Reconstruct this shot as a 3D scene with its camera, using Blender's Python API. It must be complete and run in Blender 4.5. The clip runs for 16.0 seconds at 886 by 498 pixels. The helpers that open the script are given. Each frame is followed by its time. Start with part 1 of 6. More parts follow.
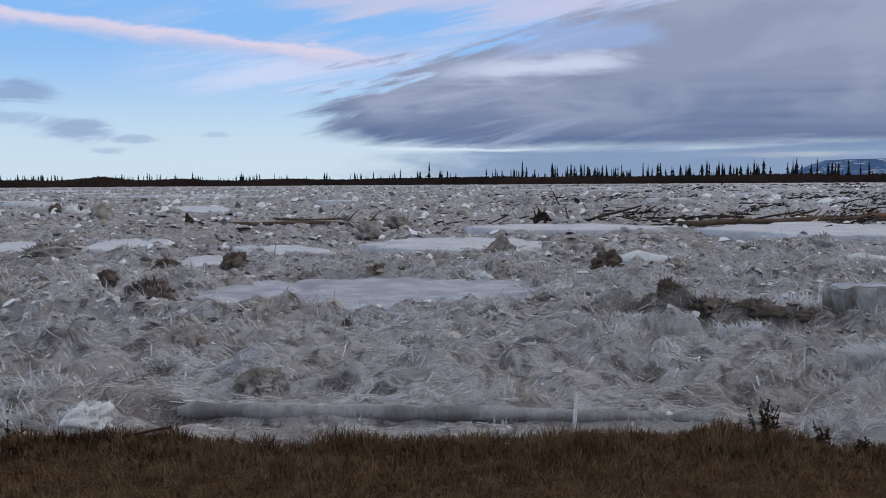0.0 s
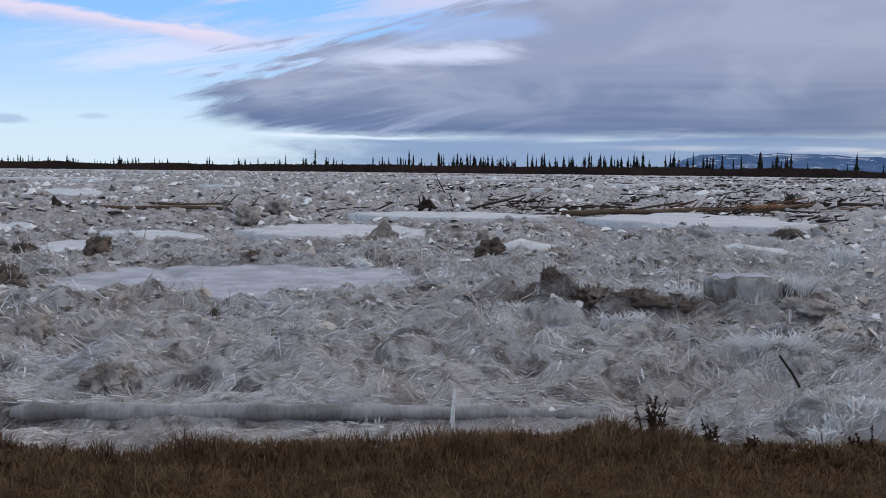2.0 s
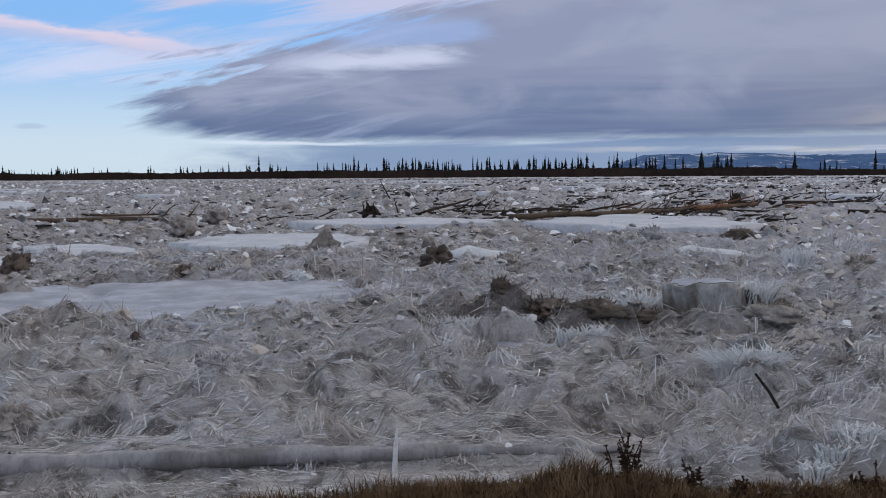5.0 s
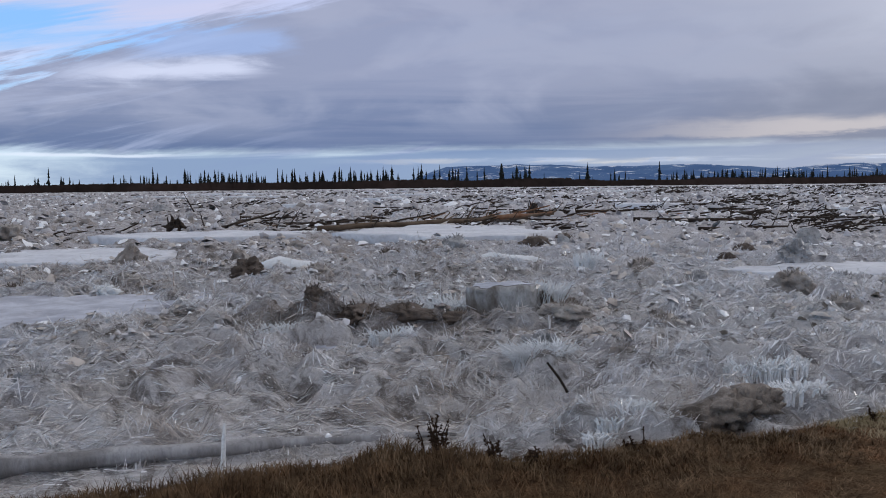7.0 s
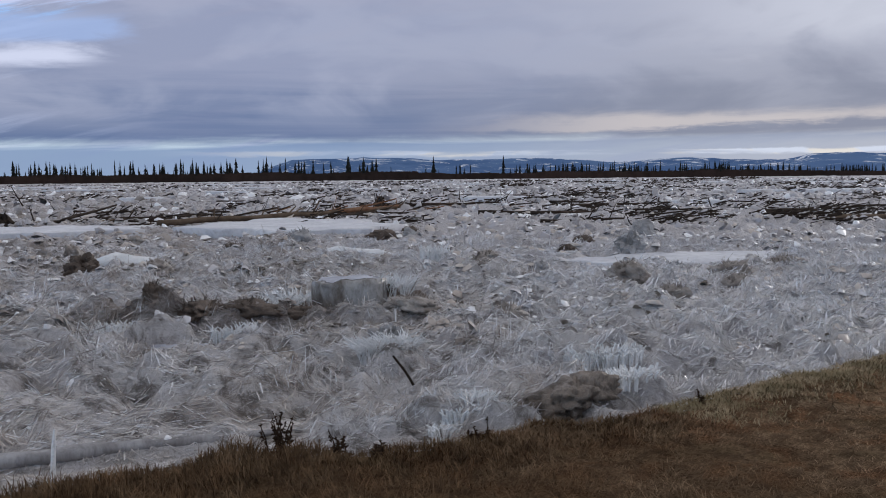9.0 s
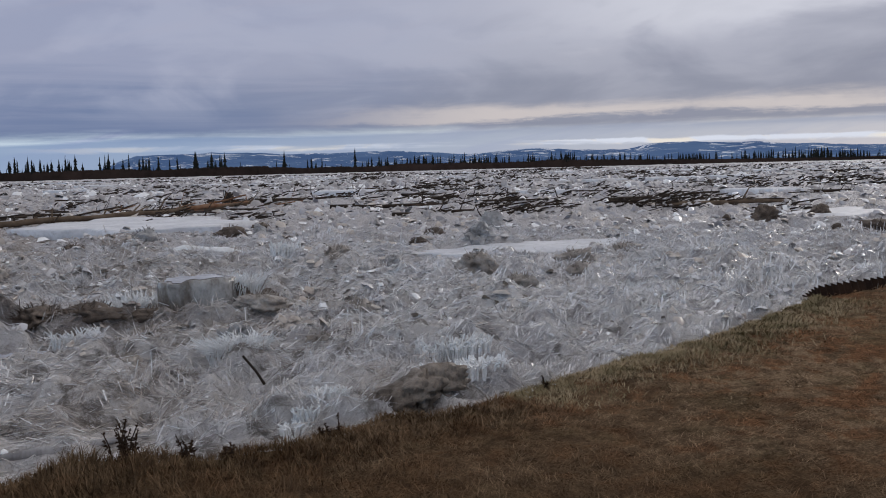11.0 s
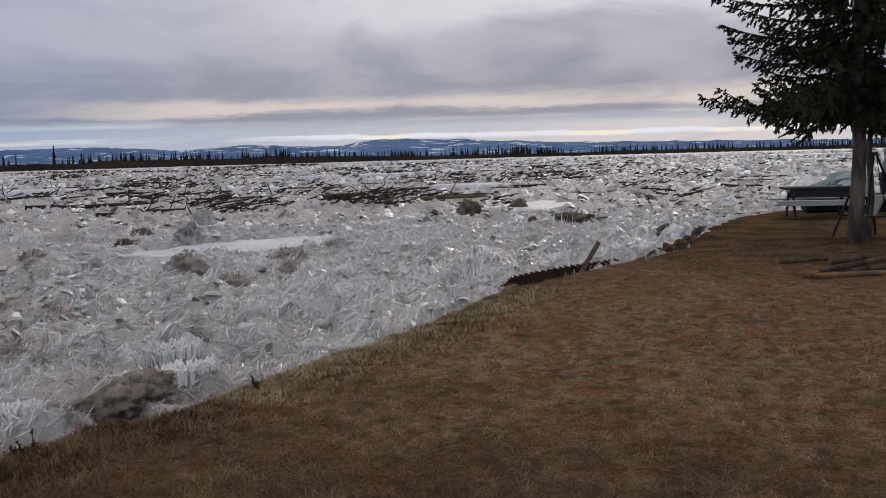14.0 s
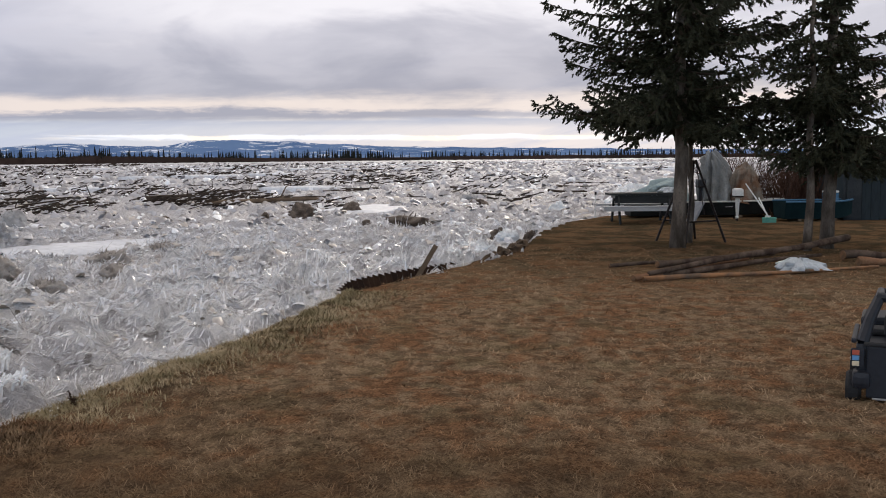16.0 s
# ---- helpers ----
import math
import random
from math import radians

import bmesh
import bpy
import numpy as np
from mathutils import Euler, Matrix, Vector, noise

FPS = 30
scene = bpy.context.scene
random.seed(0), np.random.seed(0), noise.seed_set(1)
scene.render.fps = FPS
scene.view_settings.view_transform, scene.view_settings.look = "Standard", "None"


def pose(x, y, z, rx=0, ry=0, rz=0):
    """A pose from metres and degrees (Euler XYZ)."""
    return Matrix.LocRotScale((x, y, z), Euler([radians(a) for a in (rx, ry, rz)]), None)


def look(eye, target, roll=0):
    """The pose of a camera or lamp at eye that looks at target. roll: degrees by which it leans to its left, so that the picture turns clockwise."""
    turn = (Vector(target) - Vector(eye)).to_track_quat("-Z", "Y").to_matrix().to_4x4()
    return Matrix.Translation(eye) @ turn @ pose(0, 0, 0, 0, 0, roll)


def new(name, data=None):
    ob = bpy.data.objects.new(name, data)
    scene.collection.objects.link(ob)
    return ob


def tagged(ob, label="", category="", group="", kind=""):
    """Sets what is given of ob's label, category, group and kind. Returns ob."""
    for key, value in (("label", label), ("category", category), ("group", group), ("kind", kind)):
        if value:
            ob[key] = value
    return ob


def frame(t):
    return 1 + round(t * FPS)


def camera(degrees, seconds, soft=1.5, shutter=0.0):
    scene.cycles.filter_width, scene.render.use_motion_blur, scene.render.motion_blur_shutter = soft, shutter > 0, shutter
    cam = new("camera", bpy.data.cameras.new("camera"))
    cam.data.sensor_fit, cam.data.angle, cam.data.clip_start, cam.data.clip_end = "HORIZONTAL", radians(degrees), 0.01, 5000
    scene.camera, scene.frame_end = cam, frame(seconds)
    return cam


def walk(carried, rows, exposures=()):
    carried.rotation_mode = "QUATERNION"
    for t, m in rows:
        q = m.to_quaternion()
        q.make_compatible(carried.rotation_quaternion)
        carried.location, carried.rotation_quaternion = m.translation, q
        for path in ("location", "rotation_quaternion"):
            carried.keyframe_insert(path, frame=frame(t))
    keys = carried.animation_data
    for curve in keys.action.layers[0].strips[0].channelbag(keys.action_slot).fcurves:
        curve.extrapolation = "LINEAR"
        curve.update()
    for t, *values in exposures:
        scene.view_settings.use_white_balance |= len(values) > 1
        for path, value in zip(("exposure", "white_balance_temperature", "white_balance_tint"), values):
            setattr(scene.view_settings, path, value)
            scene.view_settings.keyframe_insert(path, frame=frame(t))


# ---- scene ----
cam = camera(48.5, 16.0, soft=1.0)

# seconds, x, y, z, heading clockwise from +y, tilt, roll (degrees)
PATH = [
    (0.0, 0.063, 0.152, 1.738, 11.67, -3.94, -0.35),
    (0.5, 0.113, 0.236, 1.705, 12.41, -3.92, -0.14),
    (1.0, 0.172, 0.348, 1.701, 13.78, -4.45, -0.08),
    (1.5, 0.255, 0.518, 1.716, 15.83, -5.59, -0.03),
    (2.0, 0.300, 0.699, 1.675, 18.32, -4.61, 0.67),
    (2.5, 0.354, 0.910, 1.667, 19.35, -4.23, 0.46),
    (3.0, 0.454, 1.218, 1.676, 19.66, -4.73, -0.21),
    (5.5, 0.651, 1.541, 1.682, 22.89, -4.17, -0.33),
    (6.0, 0.570, 1.391, 1.665, 26.30, -4.33, 0.19),
    (6.5, 0.353, 1.088, 1.681, 30.55, -4.39, -0.04),
    (7.0, 0.328, 1.025, 1.679, 32.64, -3.75, -0.67),
    (7.5, 0.303, 1.006, 1.696, 34.86, -3.87, -0.12),
    (8.0, 0.318, 1.016, 1.692, 37.07, -4.00, -0.20),
    (8.5, 0.339, 1.028, 1.695, 39.27, -4.19, -0.21),
    (9.0, 0.368, 1.039, 1.680, 41.52, -4.24, -0.59),
    (11.5, 0.365, 0.939, 1.710, 52.27, -4.95, -1.66),
    (12.0, 0.361, 0.911, 1.716, 54.75, -5.08, -1.79),
    (12.5, 0.315, 0.876, 1.718, 57.62, -5.15, -1.57),
    (13.0, 0.335, 0.873, 1.724, 60.53, -5.30, -1.75),
    (13.5, 0.327, 0.852, 1.730, 63.47, -5.39, -1.65),
    (14.0, 0.318, 0.830, 1.728, 66.40, -5.41, -1.57),
    (14.5, 0.312, 0.835, 1.715, 69.41, -5.36, -1.31),
    (15.0, 0.347, 0.843, 1.711, 72.32, -5.35, -1.26),
    (15.5, 0.451, 0.883, 1.703, 74.71, -5.38, -1.10),
    (16.0, 0.564, 1.007, 1.698, 76.31, -5.37, -0.59),
]
EXPOSURES = [(0.0, -0.1, 5900, 10), (1.5, -0.08, 5900, 10), (2.0, 0.08, 5900, 10), (2.5, 0.15, 5920, 10), (3.2, 0.03, 5920, 10), (5.5, -0.1, 5950, 11), (6.2, 0.0, 5950, 11), (7.0, 0.06, 5950, 11), (9.0, 0.02, 6050, 11), (12.0, 0.06, 6350, 11), (12.7, 0.03, 6400, 11), (14.0, 0.18, 6600, 11), (14.5, 0.5, 6650, 11), (15.0, 0.58, 6680, 11), (16.0, 0.6, 6720, 11)]
walk(cam, [(t, pose(x, y, z, 90 + tilt, 0, -head) @ pose(0, 0, 0, 0, 0, roll)) for t, x, y, z, head, tilt, roll in PATH], EXPOSURES)

# ---- sky and light ----
world = bpy.data.worlds.new("overcast_evening")
scene.world = world
world.use_nodes = True
wt = world.node_tree
wt.nodes.clear()


def wire(tree, value, socket):
    if isinstance(value, bpy.types.NodeSocket):
        tree.links.new(value, socket)
    elif isinstance(value, tuple) and len(value) == 3 and socket.type == "RGBA":
        socket.default_value = (*value, 1.0)
    else:
        socket.default_value = value


def calc(tree, op, a, b=0.0, c=0.0):
    n = tree.nodes.new("ShaderNodeMath")
    n.operation = op
    wire(tree, a, n.inputs[0])
    wire(tree, b, n.inputs[1])
    if op in ("MULTIPLY_ADD",):
        wire(tree, c, n.inputs[2])
    return n.outputs[0]


def ramp01(tree, value, lo, hi):
    """0 below lo, 1 above hi, smooth between."""
    n = tree.nodes.new("ShaderNodeMapRange")
    n.interpolation_type = "SMOOTHSTEP"
    wire(tree, value, n.inputs["Value"])
    wire(tree, lo, n.inputs["From Min"])
    wire(tree, hi, n.inputs["From Max"])
    return n.outputs["Result"]


def blend(tree, fac, a, b, mode="MIX"):
    n = tree.nodes.new("ShaderNodeMix")
    n.data_type, n.blend_type = "RGBA", mode
    wire(tree, fac, n.inputs[0])
    wire(tree, a, n.inputs[6])
    wire(tree, b, n.inputs[7])
    return n.outputs[2]


def noise_of(tree, vector, scale, detail=4.0, rough=0.55, distort=0.0):
    n = tree.nodes.new("ShaderNodeTexNoise")
    if vector is not None:
        tree.links.new(vector, n.inputs["Vector"])
    n.inputs["Scale"].default_value, n.inputs["Detail"].default_value = scale, detail
    n.inputs["Roughness"].default_value, n.inputs["Distortion"].default_value = rough, distort
    return n.outputs["Fac"]


def vec(tree, x, y, z=0.0):
    n = tree.nodes.new("ShaderNodeCombineXYZ")
    for value, socket in zip((x, y, z), n.inputs):
        wire(tree, value, socket)
    return n.outputs[0]


def clouds():
    """Broken evening cloud: blue and pale on one side, a long grey bank on the other, warm gaps low down."""
    t = wt
    way = t.nodes.new("ShaderNodeTexCoord").outputs["Generated"]
    sep = t.nodes.new("ShaderNodeSeparateXYZ")
    t.links.new(way, sep.inputs[0])
    x, y, z = sep.outputs
    az = calc(t, "MULTIPLY", calc(t, "ARCTAN2", x, y), 57.296)
    el = calc(t, "MULTIPLY", calc(t, "ARCSINE", z), 57.296)

    def minus(a, b):
        return calc(t, "SUBTRACT", a, b)

    def plus(a, b):
        return calc(t, "ADD", a, b)

    def times(*values):
        out = values[0]
        for value in values[1:]:
            out = calc(t, "MULTIPLY", out, value)
        return out

    def line(k, v, c):
        return calc(t, "MULTIPLY_ADD", v, k, c)

    def below(v, lo, hi):
        return minus(1.0, ramp01(t, v, lo, hi))

    def between(v, a, b, c, d):
        return times(ramp01(t, v, a, b), below(v, c, d))

    def off(n, k):
        """A noise as a swing of about k either way."""
        return line(3.0 * k, minus(n, 0.5), 0.0)

    def rolling(ax, ex, seed, detail=6, rough=0.58, distort=0.4, tilt=0.0):
        return noise_of(t, vec(t, times(az, ax), times(line(-tilt, az, el), ex), seed), 1.0, detail, rough, distort)

    n_big = rolling(0.06, 0.22, 0.3)
    n_roll = rolling(0.13, 0.33, 8.2, 5, 0.5, 0.4)
    n_slant = rolling(0.07, 0.75, 2.1, 7, 0.62, 0.5, 0.20)
    n_feather = rolling(0.22, 1.5, 6.4, 6, 0.6, 0.4, 0.26)
    n_flat = rolling(0.05, 0.95, 4.7, 7, 0.6, 0.5)
    n_fine = rolling(0.30, 1.15, 5.0, 7, 0.64, 0.5)

    sky = t.nodes.new("ShaderNodeTexSky")
    sky.sky_type, sky.sun_disc = "NISHITA", False
    sky.sun_elevation, sky.sun_rotation = radians(SUN_EL), radians(SUN_AZ)
    clear = blend(t, 1.0, sky.outputs[0], (0.10, 0.10, 0.10), "MULTIPLY")
    tint = blend(t, ramp01(t, el, 0.3, 9.0), (0.78, 0.91, 0.97), (0.30, 0.58, 1.0))
    col = blend(t, 0.8, clear, tint)

    # thin white veil low on the clear side and under the rosy streak
    veil = times(between(plus(el, off(n_fine, 0.7)), 4.6, 5.9, 6.8, 7.8), between(az, -8.0, 0.0, 9.0, 14.0), ramp01(t, n_slant, 0.36, 0.62))
    col = blend(t, times(veil, 0.8), col, (0.74, 0.76, 0.90))
    wash = times(ramp01(t, n_slant, 0.46, 0.70), ramp01(t, line(0.4, az, el), 4.0, 11.0))
    col = blend(t, times(wash, 0.7), col, (0.62, 0.64, 0.80))
    # the long rosy streak, billowed above and soft below
    d = minus(plus(el, off(n_fine, 0.42)), line(-0.095, az, 7.75))
    streak = times(between(d, -0.9, -0.1, 0.15, 0.55), below(az, 4.0, 10.0))
    col = blend(t, times(streak, 0.85), col, blend(t, ramp01(t, d, -0.5, 0.35), (0.60, 0.60, 0.76), (0.90, 0.72, 0.76)))
    # small dark puffs low on the clear side
    for ca, ce, ra, re, k in ((-11.6, 4.9, 2.6, 0.75, 0.75), (-8.6, 2.95, 2.2, 0.72, 0.7), (-12.5, 3.6, 2.0, 0.4, 0.45), (-5.6, 2.45, 1.3, 0.26, 0.5), (-7.0, 1.75, 1.1, 0.24, 0.4), (-1.2, 2.7, 1.0, 0.16, 0.3)):
        u, v = times(minus(az, ca), 1.0 / ra), times(minus(el, ce), 1.0 / re)
        r = plus(calc(t, "SQRT", plus(times(u, u), times(v, v))), off(n_fine, 0.8))
        col = blend(t, times(below(r, 0.35, 1.15), k), col, (0.29, 0.37, 0.55))
    # pale cloud at the top of the view
    crest = times(ramp01(t, plus(el, off(n_slant, 1.3)), 8.9, 9.9), between(az, 0.0, 6.0, 40.0, 50.0))
    col = blend(t, times(crest, 0.75), col, (0.66, 0.62, 0.74))

    # the grey bank, a feathered wedge that opens to the east
    west = below(az, 13.0, 28.0)
    top = plus(line(0.27, minus(az, 5.0), 5.3), plus(off(n_slant, 1.6), times(off(n_feather, 1.9), west)))
    under = ramp01(t, minus(top, el), -0.25, 0.9)
    base = plus(line(0.8, below(az, 4.0, 13.0), 1.60), plus(off(n_flat, 0.30), times(off(n_feather, 0.35), west)))
    over = ramp01(t, plus(minus(el, base), off(n_fine, 0.12)), -0.15, 0.8)
    reach = ramp01(t, plus(az, plus(times(off(n_feather, 3.4), west), off(n_slant, 1.5))), 3.2, 6.8)
    east = ramp01(t, plus(az, off(n_big, 6.0)), 30.0, 62.0)
    grey = blend(t, ramp01(t, plus(el, off(n_flat, 1.9)), 1.6, 7.0), (0.125, 0.172, 0.30), (0.315, 0.335, 0.44))
    grey = blend(t, times(ramp01(t, n_slant, 0.48, 0.68), west, 0.75), grey, (0.44, 0.49, 0.64))
    grey = blend(t, times(ramp01(t, n_roll, 0.44, 0.64), ramp01(t, el, 2.2, 4.5), 0.55), grey, (0.42, 0.435, 0.53))
    grey = blend(t, times(ramp01(t, n_fine, 0.50, 0.68), west, 0.4), grey, (0.20, 0.235, 0.34))
    grey_e = blend(t, ramp01(t, plus(el, plus(off(n_roll, 3.4), off(n_flat, 0.4))), 2.6, 9.0), (0.25, 0.26, 0.32), (0.475, 0.475, 0.53))
    grey_e = blend(t, times(ramp01(t, n_roll, 0.50, 0.64), 0.45), grey_e, (0.33, 0.335, 0.39))
    grey = blend(t, east, grey, grey_e)
    col = blend(t, times(under, over, reach, 0.97), col, grey)
    # a white rift in the bank with a blue hole above it
    hole = times(between(plus(el, off(n_slant, 0.8)), 7.0, 7.8, 8.6, 9.4), between(plus(az, off(n_fine, 1.5)), 14.0, 17.0, 22.5, 25.0))
    col = blend(t, times(hole, 0.45), col, (0.40, 0.56, 0.90))
    d = minus(plus(el, plus(off(n_fine, 0.35), off(n_flat, 0.35))), line(0.075, minus(az, 16.0), 6.3))
    rift = times(between(d, -0.75, 0.0, 0.15, 1.0), between(plus(az, off(n_fine, 1.5)), 9.5, 16.0, 20.5, 23.5))
    col = blend(t, times(rift, 0.75), col, (0.76, 0.78, 0.90))
    # bright lobes high in the east
    lobe = times(ramp01(t, plus(el, off(n_roll, 2.2)), 6.6, 8.4), below(plus(el, off(n_big, 1.5)), 9.3, 11.0), between(az, 52.0, 66.0, 88.0, 100.0))
    col = blend(t, times(lobe, 0.55), col, (0.70, 0.70, 0.74))
    # a low blue-grey layer under the bank
    low = times(ramp01(t, plus(az, off(n_fine, 4.0)), 4.0, 17.0), below(minus(plus(el, off(n_flat, 0.3)), line(0.007, az, 1.60)), -0.1, 0.25))
    col = blend(t, times(low, 0.85), col, blend(t, east, (0.20, 0.28, 0.44), (0.335, 0.365, 0.45)))
    # the bright line at the bank's foot on the clear side
    foot = times(between(minus(plus(el, off(n_fine, 0.10)), line(-0.012, az, 1.98)), -0.13, -0.02, 0.02, 0.13), between(az, 7.0, 10.0, 15.0, 19.0))
    col = blend(t, times(foot, 0.75), col, (0.80, 0.84, 0.90))
    # bright slit over the hills and the warm gap above it
    d = minus(plus(el, off(n_fine, 0.14)), line(-0.006, az, 1.62))
    slit = times(between(d, -0.28, -0.10, 0.02, 0.14), ramp01(t, az, 24.0, 42.0), ramp01(t, n_flat, 0.30, 0.48))
    col = blend(t, times(slit, 0.85), col, blend(t, ramp01(t, n_fine, 0.45, 0.6), (0.70, 0.73, 0.80), (0.84, 0.77, 0.66)))
    d = minus(plus(el, plus(off(n_fine, 0.30), off(n_flat, 0.45))), line(0.004, az, 2.65))
    warm = times(between(d, -0.40, -0.05, 0.10, 1.0), ramp01(t, az, 39.0, 54.0), ramp01(t, n_big, 0.30, 0.5))
    col = blend(t, times(warm, 0.7), col, (0.70, 0.62, 0.565))
    # overhead the cloud closes in, neutral grey
    high = ramp01(t, line(8.0, n_big, el), 15.0, 26.0)
    col = blend(t, high, col, blend(t, n_big, (0.43, 0.42, 0.424), (0.69, 0.672, 0.672)))
    bg = t.nodes.new("ShaderNodeBackground")
    t.links.new(col, bg.inputs[0])
    bg.inputs[1].default_value = 1.0
    t.links.new(bg.outputs[0], t.nodes.new("ShaderNodeOutputWorld").inputs[0])


SUN_AZ, SUN_EL = 82.0, 14.0
clouds()
sun = new("sun", bpy.data.lights.new("sun", "SUN"))
sun.data.energy, sun.data.angle, sun.data.color = 0.6, radians(20), (1.0, 0.92, 0.82)
sun.matrix_world = look((0, 0, 0), (-math.sin(radians(SUN_AZ)), -math.cos(radians(SUN_AZ)), -math.tan(radians(SUN_EL))))

# ---- materials ----


def material(name, rough=0.7, metal=0.0, spec=0.5):
    m = bpy.data.materials.new(name)
    m.use_nodes = True
    t = m.node_tree
    b = t.nodes["Principled BSDF"]
    b.inputs["Roughness"].default_value, b.inputs["Metallic"].default_value = rough, metal
    b.inputs["Specular IOR Level"].default_value = spec
    return m, t, b


def place(t, world_space=True):
    if world_space:
        return t.nodes.new("ShaderNodeNewGeometry").outputs["Position"]
    return t.nodes.new("ShaderNodeTexCoord").outputs["Object"]


def island(t):
    return t.nodes.new("ShaderNodeNewGeometry").outputs["Random Per Island"]


def own_random(t):
    return t.nodes.new("ShaderNodeObjectInfo").outputs["Random"]


def stretch(t, v, x, y, z):
    n = t.nodes.new("ShaderNodeVectorMath")
    n.operation = "MULTIPLY"
    t.links.new(v, n.inputs[0])
    n.inputs[1].default_value = (x, y, z)
    return n.outputs[0]


def relief(t, b, height, depth, dist=0.02):
    n = t.nodes.new("ShaderNodeBump")
    n.inputs["Strength"].default_value, n.inputs["Distance"].default_value = depth, dist
    t.links.new(height, n.inputs["Height"])
    t.links.new(n.outputs[0], b.inputs["Normal"])


def two_tone(name, a, b_col, scale, rough=0.7, metal=0.0, bump=0.3, dist=0.01, world_space=False, fine=12.0, spec=0.08, squash=(1, 1, 1), vary=0.0):
    """Two colours over a coarse noise, darkened a little by a fine one, with a relief of both."""
    m, t, b = material(name, rough, metal, spec)
    v = stretch(t, place(t, world_space), *squash)
    coarse = noise_of(t, v, scale, 5)
    grain = noise_of(t, v, scale * fine, 4, 0.65)
    col = blend(t, ramp01(t, coarse, 0.35, 0.65), a, b_col)
    col = blend(t, calc(t, "MULTIPLY", ramp01(t, grain, 0.4, 0.75), 0.45), col, tuple(c * 0.45 for c in a))
    if vary:
        col = blend(t, calc(t, "MULTIPLY", own_random(t), vary), col, tuple(c * 0.5 for c in b_col))
    t.links.new(col, b.inputs["Base Color"])
    relief(t, b, calc(t, "ADD", grain, calc(t, "MULTIPLY", coarse, 0.6)), bump, dist)
    return m


def ice_material(name, light, dirty, by_island=True, rough=0.28, dirt=(0.45, 0.75), dark=0.38, spec=0.5, near=False):
    """Rotten river ice: grey-white to glassy, with brownish silt in patches."""
    m, t, b = material(name, rough, 0.0, spec if by_island else 0.3)
    v = place(t)
    patch = noise_of(t, stretch(t, v, 1.0, 0.8, 1.0), 0.75, 6, 0.65, 0.8)
    spots = noise_of(t, v, 3.1, 5, 0.65, 0.8)
    fine = noise_of(t, v, 14.0, 5, 0.7)
    sep = t.nodes.new("ShaderNodeSeparateXYZ")
    t.links.new(v, sep.inputs[0])
    east = ramp01(t, calc(t, "MULTIPLY_ADD", sep.outputs[1], -0.45, sep.outputs[0]), 2.5, 9.0)
    clean = calc(t, "MULTIPLY", east, -0.11)
    patch = calc(t, "ADD", patch, clean)
    spots = calc(t, "ADD", spots, calc(t, "MULTIPLY", clean, 0.75))
    col = blend(t, ramp01(t, patch, dirt[0], dirt[1]), light, dirty)
    if near:
        # whiter ice: strongest towards the east, fading with distance from the origin
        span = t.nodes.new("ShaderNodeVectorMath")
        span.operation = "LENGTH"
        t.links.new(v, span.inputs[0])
        whiter = calc(t, "SUBTRACT", 1.0, ramp01(t, span.outputs["Value"], 12.0, 30.0))
        whiter = calc(t, "MULTIPLY", whiter, calc(t, "MULTIPLY_ADD", east, 0.45, 0.45))
        whiter = calc(t, "MULTIPLY", whiter, calc(t, "MULTIPLY_ADD", ramp01(t, calc(t, "MULTIPLY_ADD", clean, -0.35, noise_of(t, v, 1.6, 6, 0.7, 1.0)), 0.50, 0.60), -0.9, 1.0))
        col = blend(t, whiter, col, (0.95, 0.922, 0.908))
    if by_island:
        r = island(t)
        col = blend(t, calc(t, "MULTIPLY", ramp01(t, spots, 0.50, 0.64), 0.78), col, (0.175, 0.138, 0.112))
        # dirty pieces, and shaded sides and gaps painted as darker pieces
        col = blend(t, calc(t, "MULTIPLY", calc(t, "SUBTRACT", 1.0, ramp01(t, r, 0.03, dark)), 0.6), col, (0.24, 0.215, 0.20))
        # glints painted in: a share of the pieces is coloured near white
        col = blend(t, calc(t, "MULTIPLY", ramp01(t, r, 0.84, 0.90), 0.95), col, (0.98, 0.98, 1.0))
    else:
        # wet slush and the shade of hollows between pieces, painted as dark spots
        col = blend(t, calc(t, "MULTIPLY", ramp01(t, spots, 0.49, 0.63), 0.85), col, (0.115, 0.096, 0.082))
    # river mud thrown up along one pressure ridge
    along = calc(t, "MULTIPLY_ADD", calc(t, "SUBTRACT", sep.outputs[0], 5.0), 0.78, calc(t, "MULTIPLY", calc(t, "SUBTRACT", sep.outputs[1], 12.75), -0.62))
    aside = calc(t, "MULTIPLY_ADD", calc(t, "SUBTRACT", sep.outputs[0], 5.0), 0.62, calc(t, "MULTIPLY", calc(t, "SUBTRACT", sep.outputs[1], 12.75), 0.78))
    aside = calc(t, "MULTIPLY_ADD", calc(t, "SUBTRACT", spots, 0.5), 2.4, calc(t, "ABSOLUTE", aside))
    mud = calc(t, "MULTIPLY", calc(t, "SUBTRACT", 1.0, ramp01(t, aside, 0.10, 0.55)), calc(t, "MULTIPLY", ramp01(t, along, -0.3, 0.5), calc(t, "SUBTRACT", 1.0, ramp01(t, along, 2.2, 3.9))))
    col = blend(t, calc(t, "MULTIPLY", mud, 0.85), col, (0.135, 0.098, 0.076))
    col = blend(t, calc(t, "MULTIPLY", ramp01(t, fine, 0.5, 0.8), 0.4), col, tuple(c * 0.5 for c in dirty))
    t.links.new(col, b.inputs["Base Color"])
